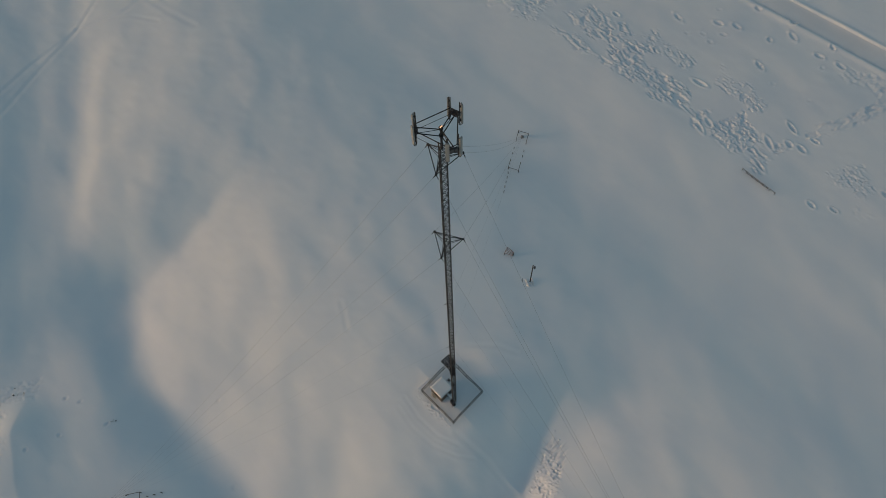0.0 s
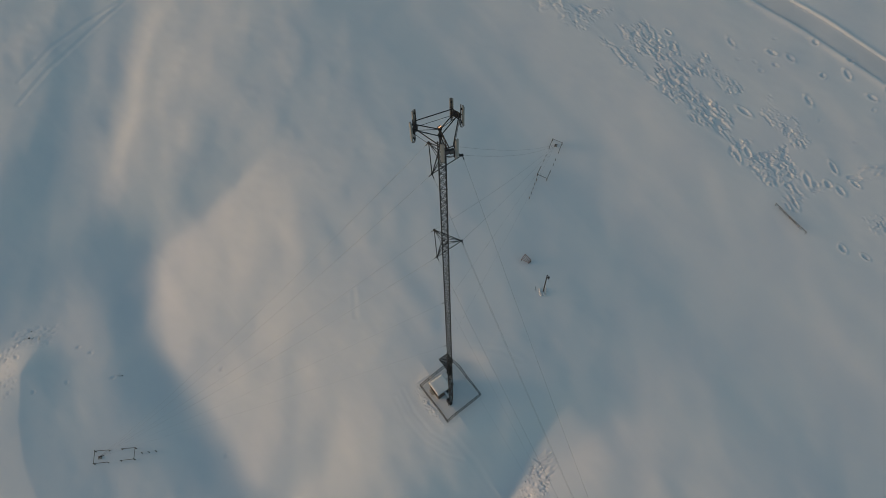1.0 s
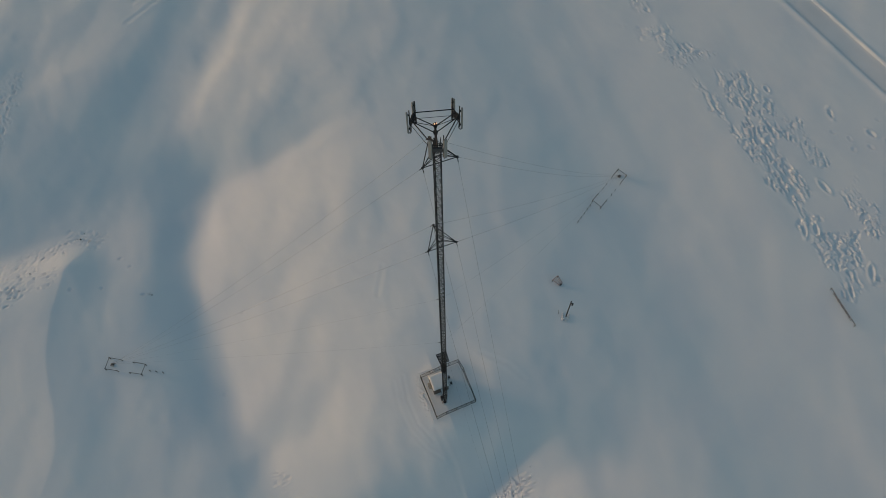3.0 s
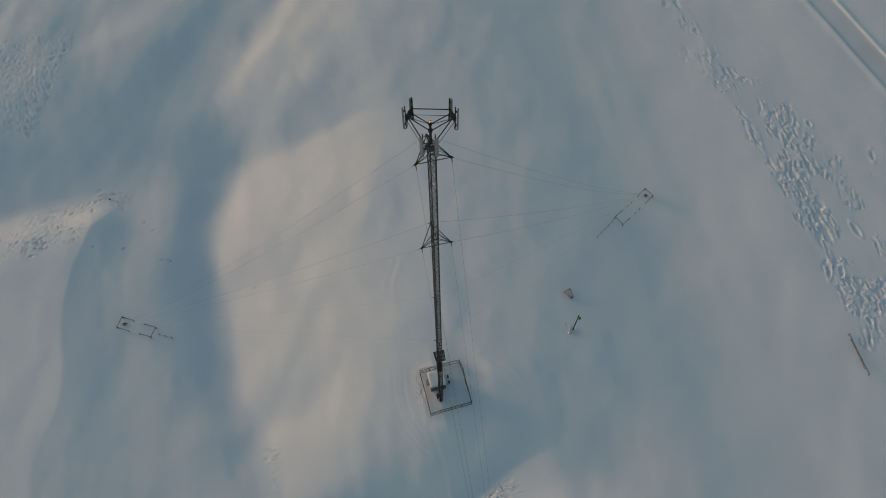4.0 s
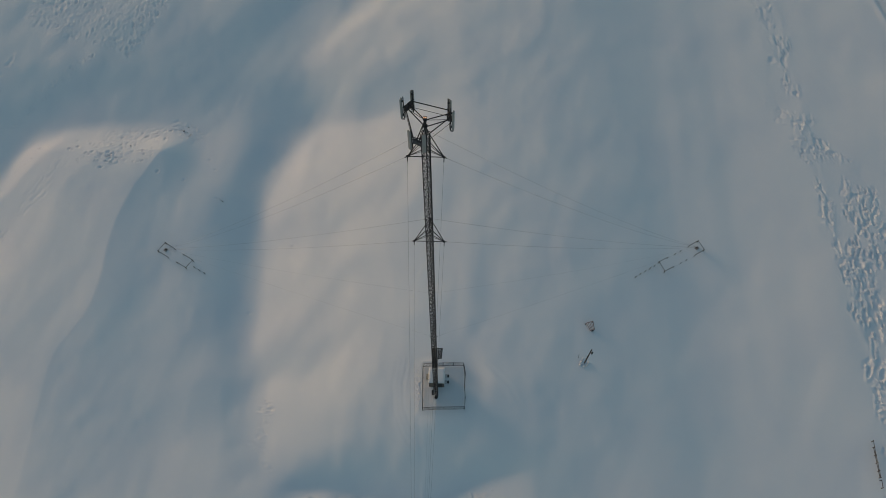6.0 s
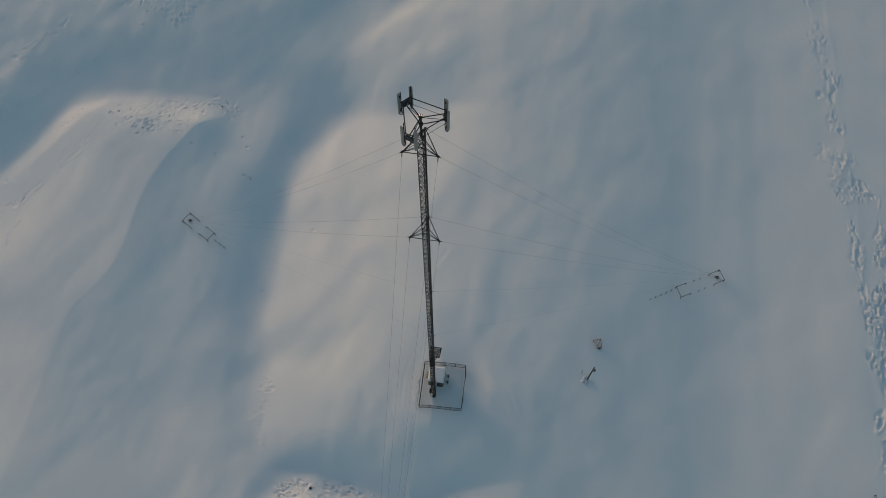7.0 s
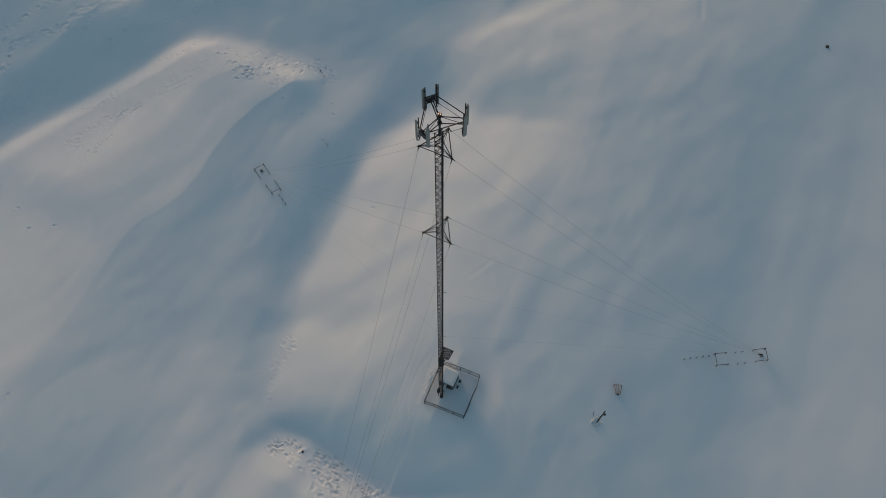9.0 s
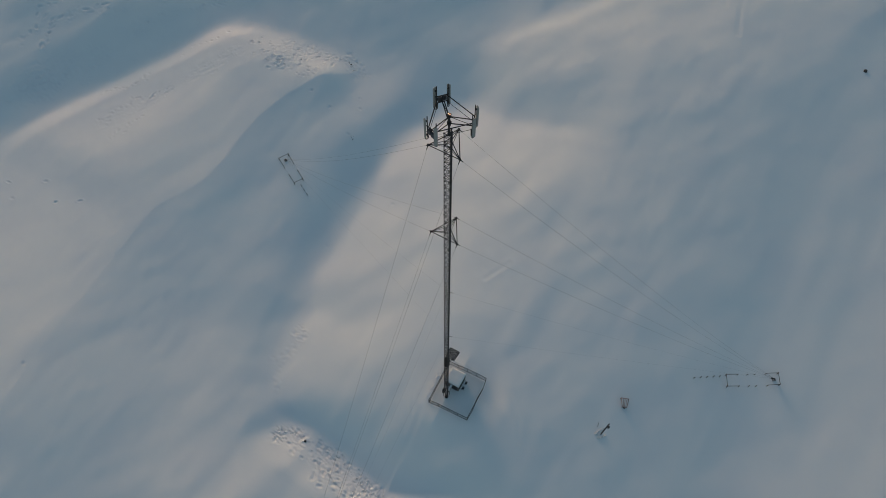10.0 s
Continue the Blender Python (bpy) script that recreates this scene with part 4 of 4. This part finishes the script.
# ---- yard fence ----
yard = thing("yard_fence", pose(0, 0, 0), "dark wire-mesh fence on steel posts round the mast yard", "fence")
CORNERS = [Vector((-4.85, -2.20, 0)), Vector((1.98, -2.0, 0)), Vector((1.60, 4.40, 0)), Vector((-5.13, 4.10, 0))]
HIGH = 1.55
post_mesh = Geo().rod((0, 0, -0.2), (0, 0, HIGH + 0.05), 0.04, n=6).rod((0, 0, HIGH + 0.05), (0, 0, HIGH + 0.08), 0.05, 0.02, n=6).mesh("post", DARK_STEEL)
jit = random.Random(5)
for n_side in range(4):
    a, b = CORNERS[n_side], CORNERS[(n_side + 1) % 4]
    spots = [a.lerp(b, i / 4) + (Vector((jit.uniform(-1, 1), jit.uniform(-1, 1), 0)) * (0.16 if n_side == 2 else 0.03) if 0 < i < 4 else Vector()) for i in range(5)]
    tops = []
    for i, p in enumerate(spots):
        slack = 4 if n_side == 2 and 0 < i < 4 else 0.8
        lean = (jit.uniform(-slack, slack), jit.uniform(-slack, slack))
        m = pose(p.x, p.y, level(p.x, p.y), *lean, 0)
        tops.append((m @ Vector((0, 0, HIGH)), m @ Vector((0, 0, 0.85)), m @ Vector((0, 0, 0.15))))
        if i < 4:
            ob = part("post", post_mesh, None, yard)
            ob.matrix_world = m
    for (t0, m0, b0), (t1, m1, b1) in zip(tops[:-1], tops[1:]):
        part("top_rail", Geo().rod(t0, t1, 0.032), DARK_STEEL, yard)
        part("bottom_rail", Geo().rod(b0, b1, 0.028), DARK_STEEL, yard)
        mesh_geo = Geo()
        for k in range(1, 12):
            mesh_geo.rod(b0.lerp(b1, k / 12), t0.lerp(t1, k / 12), 0.006, n=4)
        for k in range(1, 8):
            mesh_geo.rod(b0.lerp(t0, k / 8), b1.lerp(t1, k / 8), 0.005, n=4)
        part("wire_mesh", mesh_geo, DARK_STEEL, yard)

# ---- fenced guy anchors ----
def stub(parent, p, high, r=0.07, lean=4):
    g = Geo().rod((0, 0, -0.25), (0, 0, high), r, r * 0.92, n=7).rod((0, 0, high), (0, 0, high + 0.02), r * 0.92, r * 0.5, n=7)
    ob = part("post", g, WOOD, parent)
    ob.matrix_world = pose(p.x, p.y, level(p.x, p.y), jit.uniform(-lean, lean), jit.uniform(-lean, lean), jit.uniform(0, 90))
    return ob


def enclosure(far_a, far_b, near_a, near_b, label, railed, posts):
    """Half-buried post-and-rail frame: railed ends, bare posts between, and a line of posts towards the mast."""
    far_a, far_b, near_a, near_b = [Vector((*p, 0)) for p in (far_a, far_b, near_a, near_b)]
    c = (far_a + far_b + near_a + near_b) / 4
    ob = thing("anchor_enclosure", Matrix.Translation((0, 0, 0)), label, "fence", "anchor enclosures")
    rail = lambda p, q, h=0.62: part("rail", Geo().rod((p.x, p.y, level(p.x, p.y) + h), (q.x, q.y, level(q.x, q.y) + h), 0.042, n=6), WOOD, ob)
    for p in (far_a, far_b, near_a, near_b):
        stub(ob, p, 0.75, 0.075)
    for a, b in ((far_a, near_a), (far_b, near_b)):
        for t in (railed, *posts, 1 - railed):
            stub(ob, a.lerp(b, t), 0.6, 0.055)
        rail(a, a.lerp(b, railed))
        rail(a.lerp(b, 1 - railed), b)
    rail(far_a, far_b)
    rail(near_a, near_b)
    return near_a, near_b


for far_a, far_b, near_a, near_b, label, count in (
    ((-28.84, 43.66), (-27.16, 44.5), (-24.41, 36.48), (-22.72, 37.3), "half-buried grey timber enclosure round a guy anchor", 5),
    ((-26.84, -48.1), (-25.2, -49.05), (-23.75, -42.85), (-22.3, -43.75), "half-buried grey timber enclosure in a snow hollow", 3)):
    a, b = enclosure(far_a, far_b, near_a, near_b, label, 0.23 if count == 5 else 0.34, (0.44, 0.58) if count == 5 else ())
    start = a.lerp(b, 0.5) if count == 3 else a.lerp(b, 0.1)
    way = (Vector((0, 0, 0)) - start).normalized()
    for k in range(count):
        p = start + way * (1.0 + 1.05 * k)
        ob = thing("fence_post", pose(p.x, p.y, level(p.x, p.y), jit.uniform(-4, 4), jit.uniform(-4, 4), 0), "short grey timber post sticking out of the snow", "post", "posts leading to the mast")
        part("stake", Geo().rod((0, 0, -0.25), (0, 0, 0.7), 0.065, 0.06, n=7), WOOD, ob)
        part("cap", Geo().rod((0, 0, 0.7), (0, 0, 0.75), 0.06, 0.03, n=7), WOOD, ob)

# ---- utility pole ----
px, py = -6.2, 23.0
pole = thing("utility_pole", pose(px, py, level(px, py), 0, 0, 35), "dark tarred timber pole with a transformer can near its top", "pole")
part("shaft", Geo().rod((0, 0, -0.4), (0, 0, 6.3), 0.10, 0.085, n=10), TARRED, pole)
part("cap", Geo().rod((0, 0, 6.3), (0, 0, 6.37), 0.10, 0.04, n=10), DARK_STEEL, pole)
part("crossarm", Geo().box((0.15, 0, 5.6), (0.5, 0.09, 0.09), None, 0.01), TARRED, pole)
part("transformer_can", Geo().rod((0.3, 0, 5.3), (0.3, 0, 5.8), 0.15, n=12).rod((0.3, 0, 5.8), (0.3, 0, 5.86), 0.165, 0.07, n=12), RADIO, pole)
for z in (1.5, 2.6, 3.7):
    part("step_bolt", Geo().rod((0, -0.12, z), (0, -0.42, z), 0.025), DARK_STEEL, pole)
stake = thing("marker_stake", pose(px - 0.8, py - 0.9, level(px - 0.8, py - 0.9), 6, -4, 0), "thin dark stake beside the pole", "stake")
part("stick", Geo().rod((0, 0, -0.2), (0, 0, 1.5), 0.04, 0.03, n=6), TARRED, stake)
part("knob", Geo().rod((0, 0, 1.5), (0, 0, 1.56), 0.045, 0.03, n=6), TARRED, stake)
for k in range(9):
    a = rnd.uniform(0, 6.28)
    d = rnd.uniform(0.35, 1.0)
    x, y = px + d * math.cos(a), py + d * math.sin(a)
    lump = new("snow_clod", snow_slab(rnd.uniform(0.2, 0.42), rnd.uniform(0.18, 0.36), rnd.uniform(0.12, 0.22), k * 1.7).mesh("snow_clod", ROOF_SNOW, True))
    lump.matrix_world = pose(x, y, level(x, y) - 0.03, rnd.uniform(-8, 8), rnd.uniform(-8, 8), rnd.uniform(0, 180))
    tagged(lump, "clod of dug snow at the pole foot", "snow clod", "snow clods")

# ---- crumbled snow along the yard fence and on the bank ----
def lump_mesh(seed):
    """An uneven, rounded lump of snow."""
    bm = bmesh.new()
    bmesh.ops.create_icosphere(bm, subdivisions=2, radius=0.25)
    for v in bm.verts:
        v.co *= 1 + 0.5 * noise.noise(v.co * 5 + Vector((seed, 0, 0))) + 0.2 * noise.noise(v.co * 13 + Vector((0, seed, 0)))
        v.co.z *= 0.6
    me = bpy.data.meshes.new("snow_clod")
    bm.to_mesh(me)
    bm.free()
    for f in me.polygons:
        f.use_smooth = True
    me.materials.append(SNOW)
    return me


CLODS = [lump_mesh(11.0 + 2.3 * k) for k in range(7)]


def clods(spots, small, large, label, group):
    """Thrown-up lumps of snow, half sunk in."""
    for k, (x, y) in enumerate(spots):
        ob = new("snow_clod", CLODS[k % len(CLODS)])
        size = small + (large - small) * rnd.random() ** 2
        m = pose(x, y, level(x, y) - 0.06 * size, rnd.uniform(-20, 20), rnd.uniform(-20, 20), rnd.uniform(0, 360))
        ob.matrix_world = m @ Matrix.Diagonal((size, size * rnd.uniform(0.6, 1.0), size * rnd.uniform(0.7, 1.1), 1))
        tagged(ob, label, "snow clod", group)


fence_side = [(-5.2 + 7.3 * t + rnd.uniform(-0.15, 0.15), -2.42 - 0.1 * (1 - t) - abs(rnd.gauss(0, 0.38))) for t in [k / 46 for k in range(47)]]
fence_side += [(-5.35 - abs(rnd.gauss(0, 0.25)), -2.3 + 0.24 * k) for k in range(16)]
clods(fence_side, 0.2, 0.55, "clod of thrown-up snow beside the yard fence", "snow clods by the fence")
bank_side = []
for k in range(54):
    t = k / 53
    y = -21.8 + 30.4 * t
    edge = sway(np.array(y), [-22, -16.3, -11.7, -7.9, -1, 5, 9], [15.9, 14.8, 14.6, 14.8, 16.2, 14.2, 12.8])
    bank_side.append((float(edge) + abs(rnd.gauss(0, 1.1)), y + rnd.uniform(-0.4, 0.4)))
clods(bank_side, 0.3, 0.85, "broken lump of wind crust on the snow bank", "snow lumps on the bank")

# ---- half-buried red timber frame ----
qx, qy = -12.1, 24.15
rack = thing("timber_rack", pose(qx, qy, level(qx, qy), 0, 0, 20), "faded red slatted timber rack half buried in snow", "rack")
A, B, C, D = Vector((-0.65, -0.5, 0.62)), Vector((-0.65, 0.65, 0.62)), Vector((0.6, 0.45, 0.25)), Vector((0.6, -0.2, 0.25))
for p, q in ((A, B), (B, C), (C, D), (D, A)):
    part("edge_beam", Geo().rod(p, q, 0.06, n=5), RED_WOOD, rack)
for t in (0.25, 0.5, 0.75):
    part("slat", Geo().rod(A.lerp(B, t) + Vector((0, 0, 0.03)), D.lerp(C, t) + Vector((0, 0, 0.03)), 0.045, n=5), RED_WOOD, rack)
for p in (A, B, C, D):
    part("post", Geo().rod((p.x, p.y, -0.25), p, 0.06, n=6), TARRED, rack)
part("foot_block", Geo().box((0.68, 0.12, 0.05), (0.14, 0.34, 0.3), None, 0.03), TARRED, rack)

# ---- broken rail fence by the crust field ----
ga, gb = Vector((4.4, 65.9, 0)), Vector((11.2, 65.85, 0))
rails = thing("rail_fence", pose(0, 0, 0), "half-buried dark timber rail fence with a gap", "fence")
spots = [ga.lerp(gb, t) for t in (0.0, 0.13, 0.30, 0.47, 0.64, 0.78, 0.84, 1.0)]
for p in spots:
    stub(rails, p, 0.7, 0.065)
for i in (0, 1, 2, 3, 4, 6):
    p, q = spots[i], spots[i + 1]
    for h in ((0.55, 0.25) if i in (1, 2, 3, 4) else (0.6,)):
        part("rail", Geo().rod((p.x, p.y + 0.08 * (h - 0.4), level(p.x, p.y) + h), (q.x, q.y - 0.2 * (h - 0.4), level(q.x, q.y) + h), 0.05, n=6), WOOD, rails)

# ---- stones and grass ----
def stone(x, y, size, seed):
    bm = bmesh.new()
    bmesh.ops.create_icosphere(bm, subdivisions=2, radius=size)
    for v in bm.verts:
        v.co *= 1 + 0.35 * noise.noise(v.co / size * 1.3 + Vector((seed, 0, 0)))
        v.co.z *= 0.7
    me = bpy.data.meshes.new("stone")
    bm.to_mesh(me)
    bm.free()
    me.materials.append(ROCK)
    ob = new("stone", me)
    ob.location = (x, y, level(x, y) + size * 0.2)
    tagged(ob, "dark bare stone showing through the snow", "stone", "bare stones")


for k, (x, y, s) in enumerate(((15.6, -16.5, 0.2), (-94.9, 39.7, 0.36), (-51.2, -49.7, 0.15), (-52.2, -49.0, 0.1), (-35.8, -39.7, 0.11), (-46.7, -58.4, 0.1))):
    stone(x, y, s, k * 3.1)


def tuft(x, y, count, high, seed):
    r = random.Random(seed)
    g = Geo()
    for _ in range(count):
        a, d = r.uniform(0, 6.28), r.uniform(0, 0.35)
        p = Vector((d * math.cos(a), d * math.sin(a), -0.1))
        b = r.uniform(0, 6.28)
        h = r.uniform(0.5, 1) * high
        q = p + Vector((0.35 * h * math.cos(b), 0.35 * h * math.sin(b), h))
        g.rod(p, q, 0.02, 0.006, n=4)
    ob = new("grass_tuft", g.mesh("grass_tuft", STRAW))
    ob.location = (x, y, level(x, y))
    tagged(ob, "dry grass stalks poking through the snow", "grass", "grass tufts")


for k, (x, y) in enumerate(((-50.8, -49.3), (-51.4, -50.3), (-50.1, -48.3), (17.1, -5.4), (16.6, -6.5), (17.5, -4.5), (-36.1, -40.1))):
    tuft(x, y, 16, 0.3, k)
